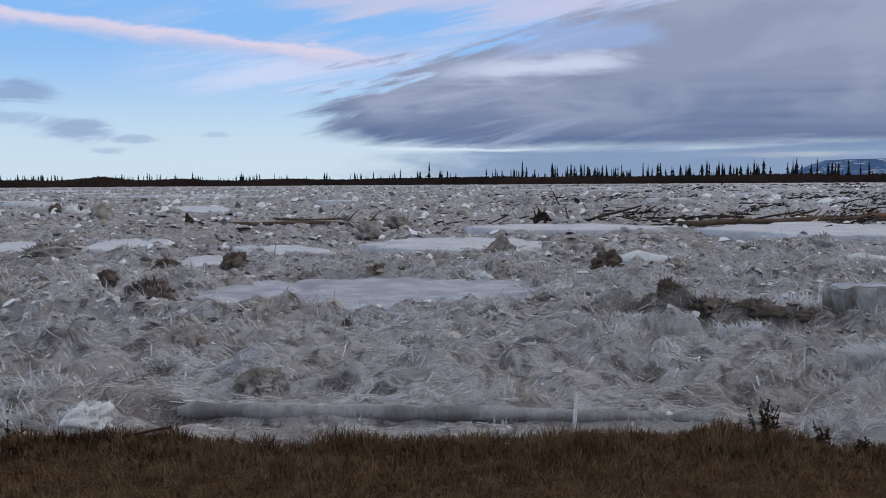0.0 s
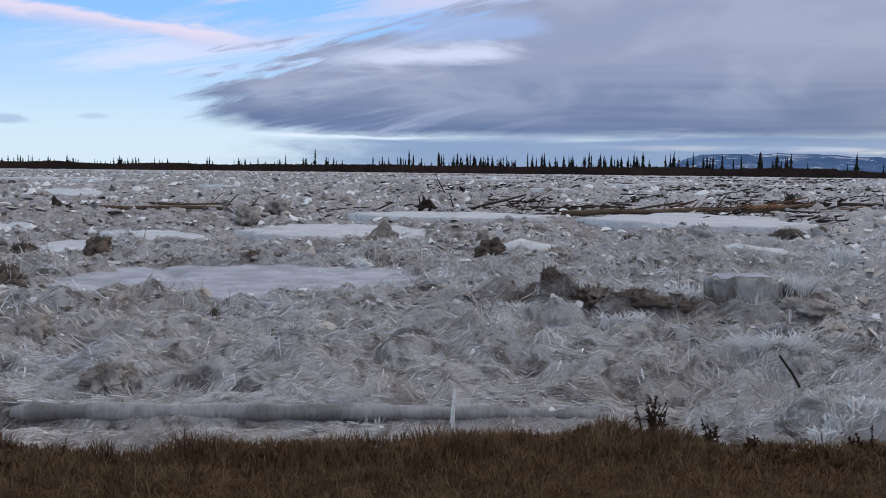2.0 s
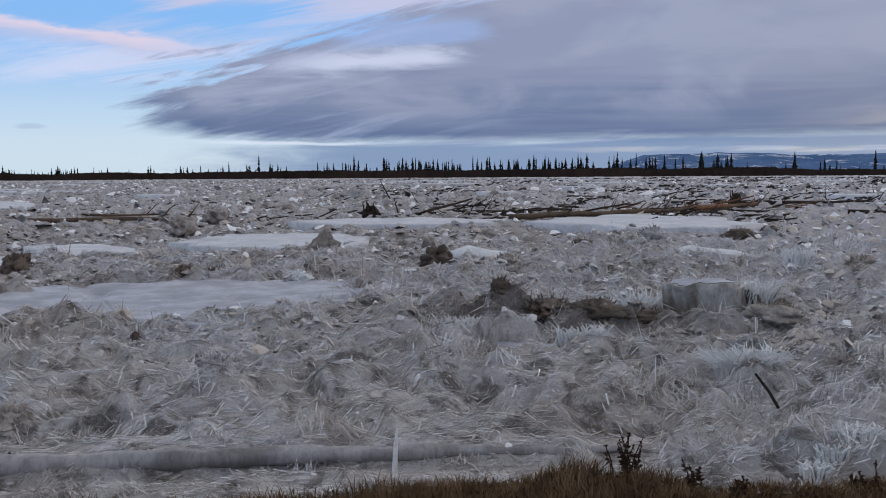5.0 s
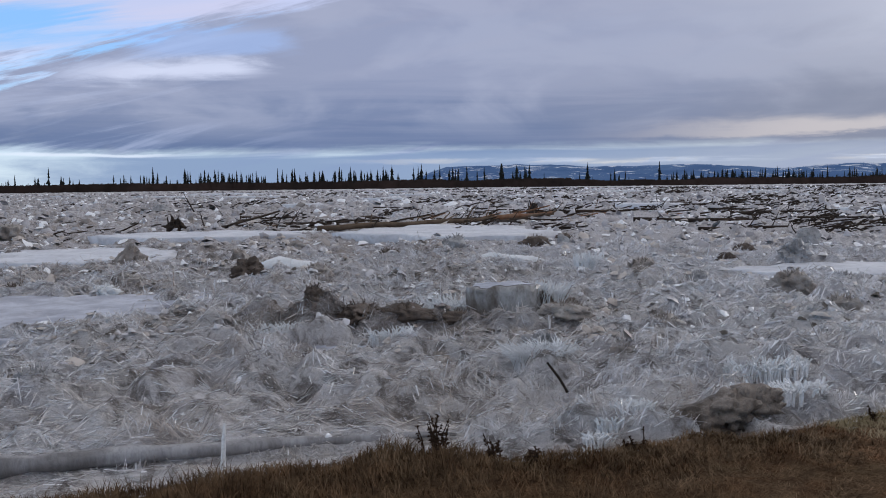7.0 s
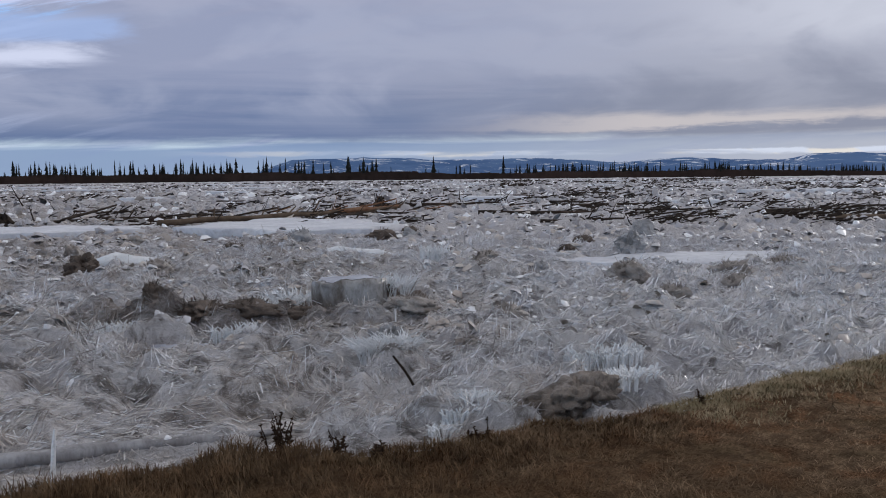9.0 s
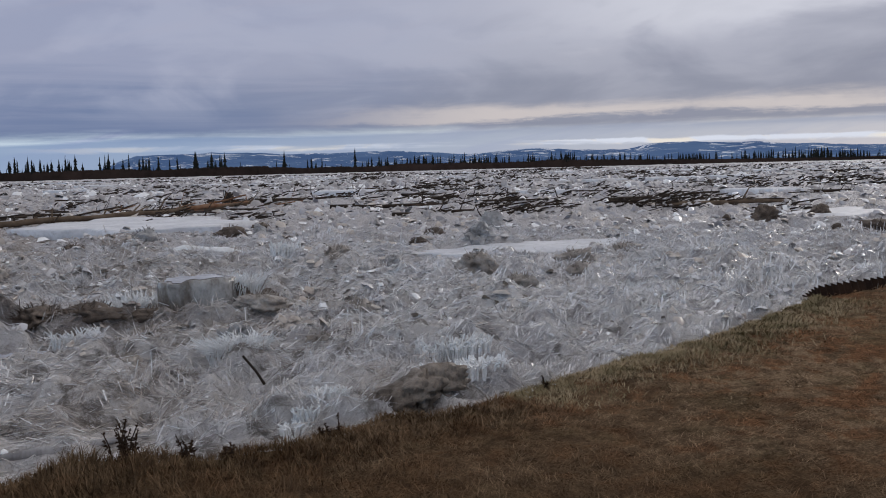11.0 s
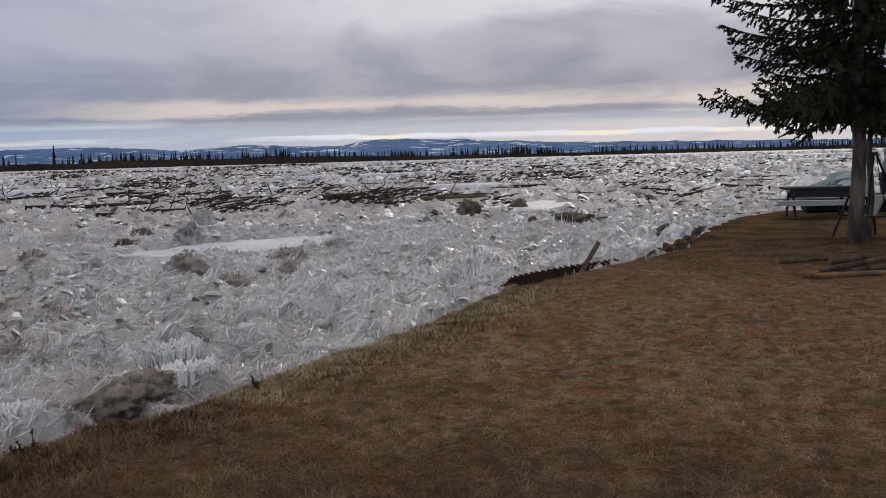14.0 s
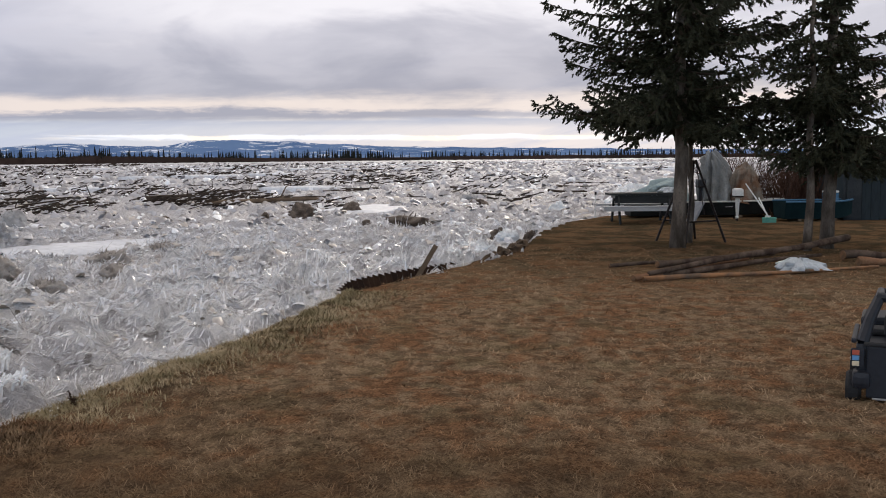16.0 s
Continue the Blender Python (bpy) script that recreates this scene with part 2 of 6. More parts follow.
    if by_island:
        t.links.new(calc(t, "MULTIPLY_ADD", island(t), -0.5 * rough, rough * 1.2), b.inputs["Roughness"])
        relief(t, b, fine, 0.35, 0.02)
    else:
        grit = noise_of(t, v, 40.0, 4, 0.75)
        turn = t.nodes.new("ShaderNodeVectorRotate")
        turn.rotation_type = "Z_AXIS"
        t.links.new(v, turn.inputs["Vector"])
        t.links.new(calc(t, "MULTIPLY_ADD", patch, 2.6, -1.0), turn.inputs["Angle"])
        straw = noise_of(t, stretch(t, turn.outputs[0], 7.0, 62.0, 30.0), 1.0, 3, 0.6, 0.6)
        col = blend(t, calc(t, "MULTIPLY", ramp01(t, straw, 0.48, 0.66), 0.6), col, tuple(min(0.9, c * 1.25) for c in light))
        col = blend(t, calc(t, "MULTIPLY", calc(t, "SUBTRACT", 1.0, ramp01(t, straw, 0.34, 0.50)), 0.45), col, tuple(c * 0.5 for c in dirty))
        t.links.new(col, b.inputs["Base Color"])
        fine = calc(t, "ADD", fine, straw)
        relief(t, b, calc(t, "ADD", fine, calc(t, "MULTIPLY", grit, 0.6)), 0.8, 0.035)
    return m


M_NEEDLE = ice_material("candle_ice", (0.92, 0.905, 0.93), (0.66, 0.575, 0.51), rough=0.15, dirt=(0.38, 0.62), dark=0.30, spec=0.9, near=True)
M_MOUND = two_tone("candled_silt_ice", (0.10, 0.078, 0.062), (0.29, 0.24, 0.20), 4.0, 0.5, bump=1.0, dist=0.03, squash=(1, 1, 0.35), spec=0.4)
M_MUD_RUBBLE = ice_material("muddy_rubble", (0.20, 0.175, 0.15), (0.11, 0.092, 0.076), by_island=False, rough=0.6)
M_SILT_RUBBLE = ice_material("silty_rubble", (0.56, 0.50, 0.455), (0.36, 0.30, 0.255), rough=0.45, dark=0.3)
M_RUBBLE = ice_material("ice_rubble", (0.63, 0.615, 0.64), (0.42, 0.36, 0.31), rough=0.4, dark=0.5)
M_RUBBLE_FAR = ice_material("far_rubble", (0.47, 0.458, 0.485), (0.24, 0.21, 0.183), rough=0.5, dark=0.75)
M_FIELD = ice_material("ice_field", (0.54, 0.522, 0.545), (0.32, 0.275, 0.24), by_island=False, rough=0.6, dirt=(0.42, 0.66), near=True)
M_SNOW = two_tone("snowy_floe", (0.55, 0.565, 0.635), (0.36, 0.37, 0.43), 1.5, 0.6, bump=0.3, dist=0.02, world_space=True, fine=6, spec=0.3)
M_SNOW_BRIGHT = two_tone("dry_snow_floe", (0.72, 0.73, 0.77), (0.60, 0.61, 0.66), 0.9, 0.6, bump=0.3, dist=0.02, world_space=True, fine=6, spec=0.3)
M_WHITE = two_tone("white_ice", (0.86, 0.865, 0.875), (0.70, 0.715, 0.73), 4.0, 0.3, bump=0.4, dist=0.01, world_space=True, spec=0.3)
M_BLOCK_GREY = two_tone("grey_ice", (0.28, 0.275, 0.28), (0.50, 0.495, 0.50), 3.0, 0.35, bump=0.6, dist=0.03, vary=0.3, spec=0.3)
M_SLAB = two_tone("candled_slab", (0.21, 0.20, 0.20), (0.45, 0.44, 0.45), 2.4, 0.4, bump=0.5, dist=0.02, squash=(1, 1, 0.25), spec=0.3)
M_BLOCK_TAN = two_tone("silty_ice", (0.25, 0.212, 0.185), (0.50, 0.46, 0.425), 3.0, 0.45, bump=0.6, dist=0.03, vary=0.3, spec=0.3)
M_BLOCK_DARK = two_tone("muddy_ice", (0.07, 0.050, 0.038), (0.20, 0.155, 0.125), 3.5, 0.6, bump=0.7, dist=0.03, vary=0.3, spec=0.3)
M_CLEAR = two_tone("clear_ice", (0.13, 0.108, 0.09), (0.38, 0.375, 0.37), 2.8, 0.25, bump=0.5, dist=0.03, fine=5, squash=(1.3, 1.3, 0.8), spec=0.3)
M_WOOD = two_tone("driftwood", (0.10, 0.07, 0.05), (0.19, 0.14, 0.10), 2.0, 0.85, bump=0.6, dist=0.01, squash=(1, 1, 1), vary=0.4)
M_LOG = two_tone("bark_log", (0.040, 0.025, 0.018), (0.125, 0.090, 0.070), 4.0, 0.85, bump=0.6, dist=0.01, vary=0.4)
M_WOOD_DARK = two_tone("wet_driftwood", (0.035, 0.028, 0.024), (0.075, 0.055, 0.042), 2.0, 0.75, bump=0.6, dist=0.01, vary=0.3)
M_WOOD_RED = two_tone("stripped_log", (0.19, 0.085, 0.045), (0.26, 0.15, 0.09), 2.0, 0.7, bump=0.4, dist=0.01, vary=0.3)
M_PEELED = two_tone("peeled_log", (0.33, 0.16, 0.075), (0.10, 0.075, 0.058), 2.2, 0.65, bump=0.3, dist=0.005)
M_SAWN = two_tone("sawn_end", (0.20, 0.115, 0.065), (0.13, 0.078, 0.048), 9.0, 0.8)
M_BARK = two_tone("spruce_bark", (0.085, 0.068, 0.056), (0.21, 0.172, 0.142), 5.0, 0.9, bump=0.9, dist=0.02, squash=(1, 1, 0.4))
M_WEED = two_tone("dead_weed", (0.035, 0.022, 0.015), (0.07, 0.042, 0.026), 8.0, 0.9)
M_SOIL = two_tone("bank_soil", (0.07, 0.05, 0.035), (0.13, 0.085, 0.055), 2.0, 0.95, bump=0.8, dist=0.03)
M_RUST = two_tone("rusty_sheet", (0.025, 0.015, 0.011), (0.05, 0.028, 0.018), 3.0, 0.85, 0.1, bump=0.3)
M_GREYWOOD = two_tone("weathered_boards", (0.30, 0.30, 0.30), (0.40, 0.39, 0.38), 3.0, 0.8, bump=0.4, squash=(0.3, 3, 3))
M_TABLE = two_tone("dark_table_boards", (0.022, 0.024, 0.025), (0.042, 0.045, 0.046), 3.0, 0.8, bump=0.4, squash=(0.3, 3, 3))
M_PALEWOOD = two_tone("bench_boards", (0.34, 0.34, 0.35), (0.42, 0.42, 0.43), 3.0, 0.75, bump=0.4, squash=(0.3, 3, 3))
M_HULL = two_tone("dark_hull", (0.010, 0.011, 0.012), (0.018, 0.02, 0.02), 2.0, 0.7)
M_GUNWALE = two_tone("pale_gunwale", (0.55, 0.53, 0.48), (0.45, 0.44, 0.40), 3.0, 0.5)
M_TEAL = two_tone("teal_hull", (0.005, 0.016, 0.02), (0.008, 0.024, 0.028), 2.0, 0.65)
M_BLUE = two_tone("blue_gunwale", (0.05, 0.13, 0.22), (0.08, 0.17, 0.27), 2.0, 0.45)
M_TARP = two_tone("grey_tarp", (0.17, 0.175, 0.175), (0.28, 0.285, 0.285), 1.5, 0.5, bump=0.5, dist=0.04)
M_TARP_TAN = two_tone("tan_tarp", (0.16, 0.085, 0.05), (0.235, 0.21, 0.18), 2.5, 0.6, bump=0.5, dist=0.04)
M_PALE_TARP = two_tone("pale_blue_tarp", (0.30, 0.37, 0.38), (0.38, 0.45, 0.45), 1.5, 0.5, bump=0.4, dist=0.03)
M_PLASTIC = two_tone("plastic_sheet", (0.42, 0.45, 0.48), (0.52, 0.55, 0.58), 3.0, 0.3, bump=0.6, dist=0.03, spec=0.3)
M_WHITE_PAINT = two_tone("white_paint", (0.70, 0.70, 0.68), (0.60, 0.60, 0.59), 3.0, 0.45)
M_GREEN = two_tone("green_bristle", (0.10, 0.30, 0.24), (0.13, 0.36, 0.29), 8.0, 0.7)
M_SHED = two_tone("shed_boards", (0.026, 0.035, 0.041), (0.036, 0.046, 0.053), 1.5, 0.75, bump=0.3, squash=(1, 1, 0.2))
M_SHED_DARK = two_tone("shed_door_paint", (0.03, 0.035, 0.04), (0.045, 0.05, 0.055), 1.5, 0.7)
M_ROOF = two_tone("roofing", (0.16, 0.10, 0.09), (0.20, 0.14, 0.12), 3.0, 0.9)
M_TOY = two_tone("toy_plastic", (0.012, 0.014, 0.020), (0.020, 0.022, 0.030), 2.0, 0.5, bump=0.05, spec=0.3)
M_TYRE = two_tone("toy_tyre", (0.03, 0.03, 0.032), (0.045, 0.045, 0.047), 6.0, 0.7)
M_RED = two_tone("red_lens", (0.45, 0.10, 0.07), (0.50, 0.14, 0.09), 6.0, 0.3, bump=0.05)
M_CYAN = two_tone("blue_lens", (0.12, 0.28, 0.52), (0.15, 0.33, 0.58), 6.0, 0.3, bump=0.05)
M_CREAM = two_tone("cream_lens", (0.72, 0.62, 0.44), (0.66, 0.57, 0.40), 6.0, 0.3, bump=0.05)
M_STEEL = two_tone("dark_steel", (0.025, 0.02, 0.02), (0.05, 0.04, 0.035), 4.0, 0.5, 0.6)
M_SHRUB = two_tone("bare_shrub", (0.065, 0.036, 0.027), (0.10, 0.058, 0.043), 3.0, 0.9)
M_BRUSH = two_tone("far_brush", (0.030, 0.022, 0.019), (0.055, 0.036, 0.030), 0.02, 1.0, world_space=True, bump=0.0)
M_FAR_TREE = two_tone("far_spruce", (0.012, 0.014, 0.014), (0.020, 0.022, 0.020), 0.05, 1.0, world_space=True, bump=0.0)


def foliage():
    m, t, b = material("spruce_needles", 0.75, 0, 0.25)
    r = island(t)
    n = noise_of(t, place(t), 1.2, 3)
    col = blend(t, r, (0.024, 0.027, 0.016), (0.055, 0.056, 0.031))
    col = blend(t, ramp01(t, n, 0.58, 0.85), col, (0.055, 0.048, 0.025))
    t.links.new(col, b.inputs["Base Color"])
    return m


def uncut(t, v):
    """Where the lawn gives way to rank dead growth along the west end of the bank."""
    sep = t.nodes.new("ShaderNodeSeparateXYZ")
    t.links.new(v, sep.inputs[0])
    edge = calc(t, "MULTIPLY_ADD", noise_of(t, v, 0.8, 4, 0.6), 5.0, sep.outputs[0])
    return calc(t, "MULTIPLY", calc(t, "SUBTRACT", 1.0, ramp01(t, edge, 6.6, 10.6)), 0.82)


def lawn_tones(t, v, tone):
    """Dead lawn in straw, rust and grey-brown clumps, rank and dark at the west end."""
    big = noise_of(t, v, 0.9, 6, 0.7)
    mid = noise_of(t, v, 3.6, 5, 0.65, 0.6)
    clump = noise_of(t, v, 6.5, 5, 0.7, 0.6)
    col = blend(t, tone, (0.080, 0.049, 0.028), (0.52, 0.375, 0.245))
    col = blend(t, calc(t, "MULTIPLY", ramp01(t, calc(t, "MULTIPLY_ADD", mid, 0.6, calc(t, "MULTIPLY", big, 0.5)), 0.50, 0.64), 0.85), col, blend(t, tone, (0.080, 0.036, 0.019), (0.45, 0.235, 0.122)))
    col = blend(t, calc(t, "MULTIPLY", ramp01(t, noise_of(t, v, 1.7, 5, 0.6), 0.52, 0.64), 0.6), col, blend(t, tone, (0.085, 0.066, 0.038), (0.32, 0.25, 0.15)))
    col = blend(t, uncut(t, v), col, blend(t, tone, (0.045, 0.028, 0.016), (0.20, 0.130, 0.075)))
    return blend(t, calc(t, "MULTIPLY", calc(t, "SUBTRACT", 1.0, ramp01(t, clump, 0.38, 0.56)), 0.62), col, (0.060, 0.040, 0.026))


def grass():
    m, t, b = material("dry_grass", 0.9, 0, 0.0)
    v = place(t)
    tone = calc(t, "MULTIPLY_ADD", island(t), 0.55, calc(t, "MULTIPLY", ramp01(t, noise_of(t, v, 6.0, 5, 0.7), 0.36, 0.62), 0.45))
    t.links.new(lawn_tones(t, v, tone), b.inputs["Base Color"])
    return m


def earth():
    m, t, b = material("thatch", 0.95, 0, 0.0)
    v = place(t)
    mid = noise_of(t, v, 4.0, 8, 0.8)
    fine = noise_of(t, v, 60.0, 4, 0.75)
    tone = calc(t, "MULTIPLY_ADD", ramp01(t, fine, 0.36, 0.66), 0.42, calc(t, "MULTIPLY", ramp01(t, mid, 0.38, 0.62), 0.22))
    col = lawn_tones(t, v, tone)
    # the spruces' shade painted into the yard's ground colour, along with dark moss
    sep = t.nodes.new("ShaderNodeSeparateXYZ")
    t.links.new(v, sep.inputs[0])
    shade_and_moss = ramp01(t, calc(t, "MULTIPLY_ADD", calc(t, "SUBTRACT", mid, 0.5), 9.0, sep.outputs[0]), 11.5, 18.0)
    col = blend(t, calc(t, "MULTIPLY", shade_and_moss, 0.8), col, blend(t, ramp01(t, noise_of(t, v, 1.1, 6, 0.7, 0.5), 0.42, 0.60), (0.040, 0.034, 0.020), (0.125, 0.074, 0.040)))
    t.links.new(col, b.inputs["Base Color"])
    relief(t, b, calc(t, "ADD", fine, calc(t, "MULTIPLY", noise_of(t, v, 14.0, 4, 0.7), 1.2)), 0.7, 0.03)
    return m


def hills():
    """Distant hills, the haze painted in as a blue base colour, with strips of old snow."""
    m, t, b = material("far_hills", 1.0, 0, 0.0)
    v = place(t)
    streaks = noise_of(t, stretch(t, v, 0.006, 0.006, 0.022), 1.0, 8, 0.72, 1.2)
    shade = noise_of(t, stretch(t, v, 0.003, 0.003, 0.010), 1.0, 5)
    sep = t.nodes.new("ShaderNodeSeparateXYZ")
    t.links.new(v, sep.inputs[0])
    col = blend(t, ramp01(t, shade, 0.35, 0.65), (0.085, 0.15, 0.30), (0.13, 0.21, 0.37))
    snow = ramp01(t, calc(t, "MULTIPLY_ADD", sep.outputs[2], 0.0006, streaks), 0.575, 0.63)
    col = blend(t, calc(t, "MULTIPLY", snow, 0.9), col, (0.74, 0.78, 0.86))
    t.links.new(col, b.inputs["Base Color"])
    return m


M_BANK = two_tone("bank_grass", (0.22, 0.180, 0.105), (0.42, 0.330, 0.215), 2.5, 0.9, bump=0.0, world_space=True, spec=0.0)
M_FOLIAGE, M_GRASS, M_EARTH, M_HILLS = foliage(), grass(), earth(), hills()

# ---- mesh helpers ----
rng = np.random.default_rng(7)


def lattice(ix, iy, seed):
    h = (ix.astype(np.int64) * 374761393 + iy.astype(np.int64) * 668265263 + seed * 974711) & 0x7FFFFFFF
    h = ((h ^ (h >> 13)) * 1274126177) & 0x7FFFFFFF
    return ((h ^ (h >> 16)) & 0xFFFF) / 65535.0


def smooth_noise(x, y, seed=0):
    """Value noise on the plane, 0 to 1."""
    x, y = np.asarray(x, float), np.asarray(y, float)
    ix, iy = np.floor(x), np.floor(y)
    fx, fy = x - ix, y - iy
    fx, fy = fx * fx * (3 - 2 * fx), fy * fy * (3 - 2 * fy)
    a, b = lattice(ix, iy, seed), lattice(ix + 1, iy, seed)
    c, d = lattice(ix, iy + 1, seed), lattice(ix + 1, iy + 1, seed)
    return (a + (b - a) * fx) * (1 - fy) + (c + (d - c) * fx) * fy


def fbm(x, y, octaves=4, seed=0):
    total, amp, norm = 0.0, 1.0, 0.0
    for k in range(octaves):
        total, norm = total + amp * smooth_noise(x * 2**k + 17.3 * k, y * 2**k - 9.1 * k, seed + k), norm + amp
        amp *= 0.5
    return total / norm


def sheet_mesh(name, verts, faces, smooth=False):
    """A mesh from arrays: verts n x 3, faces m x k."""
    me = bpy.data.meshes.new(name)
    verts, faces = np.asarray(verts, np.float32), np.asarray(faces, np.int32)
    k = faces.shape[1]
    me.vertices.add(len(verts))
    me.vertices.foreach_set("co", verts.ravel())
    me.loops.add(faces.size)
    me.loops.foreach_set("vertex_index", faces.ravel())
    me.polygons.add(len(faces))
    me.polygons.foreach_set("loop_start", np.arange(0, faces.size, k, dtype=np.int32))
    me.polygons.foreach_set("loop_total", np.full(len(faces), k, np.int32))
    if smooth:
        me.polygons.foreach_set("use_smooth", np.ones(len(faces), bool))
    me.update(calc_edges=True)
    me.validate()
    return me


class Shape:
    """Collects the vertices and faces of one mesh."""

    def __init__(self):
        self.v, self.f = [], []

    def add(self, verts, faces):
        n = len(self.v)
        self.v += [tuple(p) for p in verts]
        self.f += [tuple(i + n for i in f) for f in faces]
        return self

    def box(self, x0, y0, z0, x1, y1, z1, bevel=0.0, m=None):
        bm = bmesh.new()
        bmesh.ops.create_cube(bm, size=1.0, matrix=Matrix.Translation(((x0 + x1) / 2, (y0 + y1) / 2, (z0 + z1) / 2)) @ Matrix.Diagonal((x1 - x0, y1 - y0, z1 - z0, 1)))
        if bevel:
            bmesh.ops.bevel(bm, geom=bm.edges[:], offset=bevel, segments=2, affect="EDGES", profile=0.6)
        if m is not None:
            bm.transform(m)
        bm.verts.index_update()
        self.add([v.co.copy() for v in bm.verts], [[v.index for v in f.verts] for f in bm.faces])
        bm.free()
        return self

    def tube(self, points, radii, sides=8, rough=0.0, seed=0, flat=1.0):
        """A tapered limb along points, closed at both ends."""
        rnd = random.Random(seed)
        pts = [Vector(p) for p in points]
        rings, side = [], None
        for i, p in enumerate(pts):
            d = (pts[min(i + 1, len(pts) - 1)] - pts[max(i - 1, 0)]).normalized()
            if side is None:
                side = d.cross(Vector((0, 0, 1)))
                side = side.normalized() if side.length > 0.05 else Vector((1, 0, 0))
            side = (side - d * side.dot(d)).normalized()
            up = side.cross(d).normalized()
            ring = []
            for k in range(sides):
                a = 2 * math.pi * k / sides
                r = radii[i] * (1 + rough * (rnd.random() * 2 - 1))
                ring.append(p + side * (math.cos(a) * r) + up * (math.sin(a) * r * flat))
            rings.append(ring)
        verts = [v for ring in rings for v in ring]
        faces = []
        for i in range(len(pts) - 1):
            for k in range(sides):
                a, b = i * sides + k, i * sides + (k + 1) % sides
                faces.append((a, b, b + sides, a + sides))
        faces.append(tuple(reversed(range(sides))))
        faces.append(tuple(range((len(pts) - 1) * sides, len(pts) * sides)))
        return self.add(verts, faces)

    def lump(self, centre, size, detail=3, rough=0.3, freq=1.6, seed=0, spin=0.0):
        """A broken, rounded lump: an icosphere pushed about by noise, with cut facets."""
        bm = bmesh.new()
        bmesh.ops.create_icosphere(bm, subdivisions=detail, radius=1.0)
        off = Vector((seed * 3.7, seed * 1.3, seed * 5.1))
        cuts = [Vector((noise.random() - 0.5, noise.random() - 0.5, noise.random() * 0.8)).normalized() for _ in range(3)]
        rot = Matrix.Rotation(spin, 3, "Z")
        for v in bm.verts:
            n = v.co.normalized()
            r = 1.0 + rough * noise.fractal(n * freq + off, 0.65, 2.1, 6) + 0.22 * rough * noise.noise(n * 7.0 + off)
            p = n * r
            for c in cuts:
                over = p.dot(c) - 0.8
                if over > 0:
                    p -= c * over * 0.65
            v.co = rot @ Vector((p.x * size[0], p.y * size[1], p.z * size[2])) + Vector(centre)
        bm.verts.index_update()
        self.add([v.co.copy() for v in bm.verts], [[v.index for v in f.verts] for f in bm.faces])
        bm.free()
        return self

    def mesh(self, name, smooth=False):
        me = bpy.data.meshes.new(name)
        me.from_pydata(self.v, [], self.f)
        me.update()
        if smooth:
            me.polygons.foreach_set("use_smooth", np.ones(len(me.polygons), bool))
        return me


def thing(name, mesh, mat, label, category, group="", kind="", at=None):
    if mat is not None:
        mesh.materials.append(mat)
    ob = new(name, mesh)
    if at is not None:
        ob.matrix_world = at
    return tagged(ob, label, category, group, kind)


def part(name, shape, mat, parent, label="", smooth=False, at=None):
    me = shape.mesh(name, smooth) if isinstance(shape, Shape) else shape
    if not me.materials:
        me.materials.append(mat)
    ob = new(name, me)
    ob.parent = parent
    if at is not None:
        ob.matrix_basis = at
    if label:
        ob["label"] = label
    return ob


def base_at(name, m, label, category, group=""):
    ob = new(name)
    ob.empty_display_size = 0.1
    ob.matrix_world = m
    return tagged(ob, label, category, group)


# ---- the lie of the land ----
SHORE = [(-400, 60), (-60, 14), (-10, 8.3), (-1.5, 7.1), (-0.44, 6.95), (0.24, 6.52), (1.1, 6.6), (1.6, 6.35), (2.3, 6.32), (3.3, 6.2), (3.85, 5.78), (4.4, 5.52), (5.1, 5.48), (5.6, 5.22), (6.5, 5.16), (9, 5.0),
         (12.4, 5.08), (14.5, 4.55), (16.7, 4.05), (18.5, 3.85), (22.3, 4.1), (26, 3.95), (28, 3.1), (29.6, 1.5), (34, -3.0), (60, -14), (400, -60)]
SHORE_X, SHORE_Y = np.array([p[0] for p in SHORE], float), np.array([p[1] for p in SHORE], float)
FAR_BANK = 480.0


def shore(x):
    x = np.asarray(x, float)
    return np.interp(x, SHORE_X, SHORE_Y) + 0.16 * (fbm(x * 2.3, x * 0 + 3.1, 3, 5) - 0.5) * np.clip(1.1 - np.abs(x) / 9, 0.35, 1)


def lawn_z(x, y):
    """The lawn is nearly flat, with small humps; a low swell runs along the edge."""
    edge = np.clip(1 - np.abs(shore(x) - 0.5 - y) / 0.9, 0, 1)
    humps = (fbm(x * 3.1, y * 3.1, 2, 13) - 0.5) * 0.045 * np.clip(1.6 - np.hypot(x, y) / 16, 0.2, 1)
    return 0.07 * (fbm(x * 0.8, y * 0.8, 3, 11) - 0.5) + humps + 0.015 * edge * fbm(x * 2.0, y * 2.0, 2, 12)


FLOES = [  # x, y, half length, half width, turn, thickness
    (2.1, 16.2, 2.95, 2.5, -6, 0.10), (5.9, 26.3, 2.6, 2.7, -13, 0.14), (-3.0, 28.8, 1.0, 3.0, 0, 0.12), (-6.0, 28.5, 1.0, 2.4, 10, 0.12),
    (-0.7, 22.7, 0.8, 1.6, -10, 0.10), (1.1, 25.8, 1.0, 1.9, 20, 0.10), (-2.3, 64.0, 1.8, 8.0, 5, 0.2), (11.2, 33.2, 3.5, 2.2, -19, 0.20),
    (18.5, 29.2, 3.2, 4.6, -33, 0.22), (17.6, 12.9, 2.7, 1.25, -30, 0.08), (30.5, 10.9, 3.4, 1.1, 8, 0.10), (5.0, 10.75, 0.6, 0.24, -20, 0.07),
]


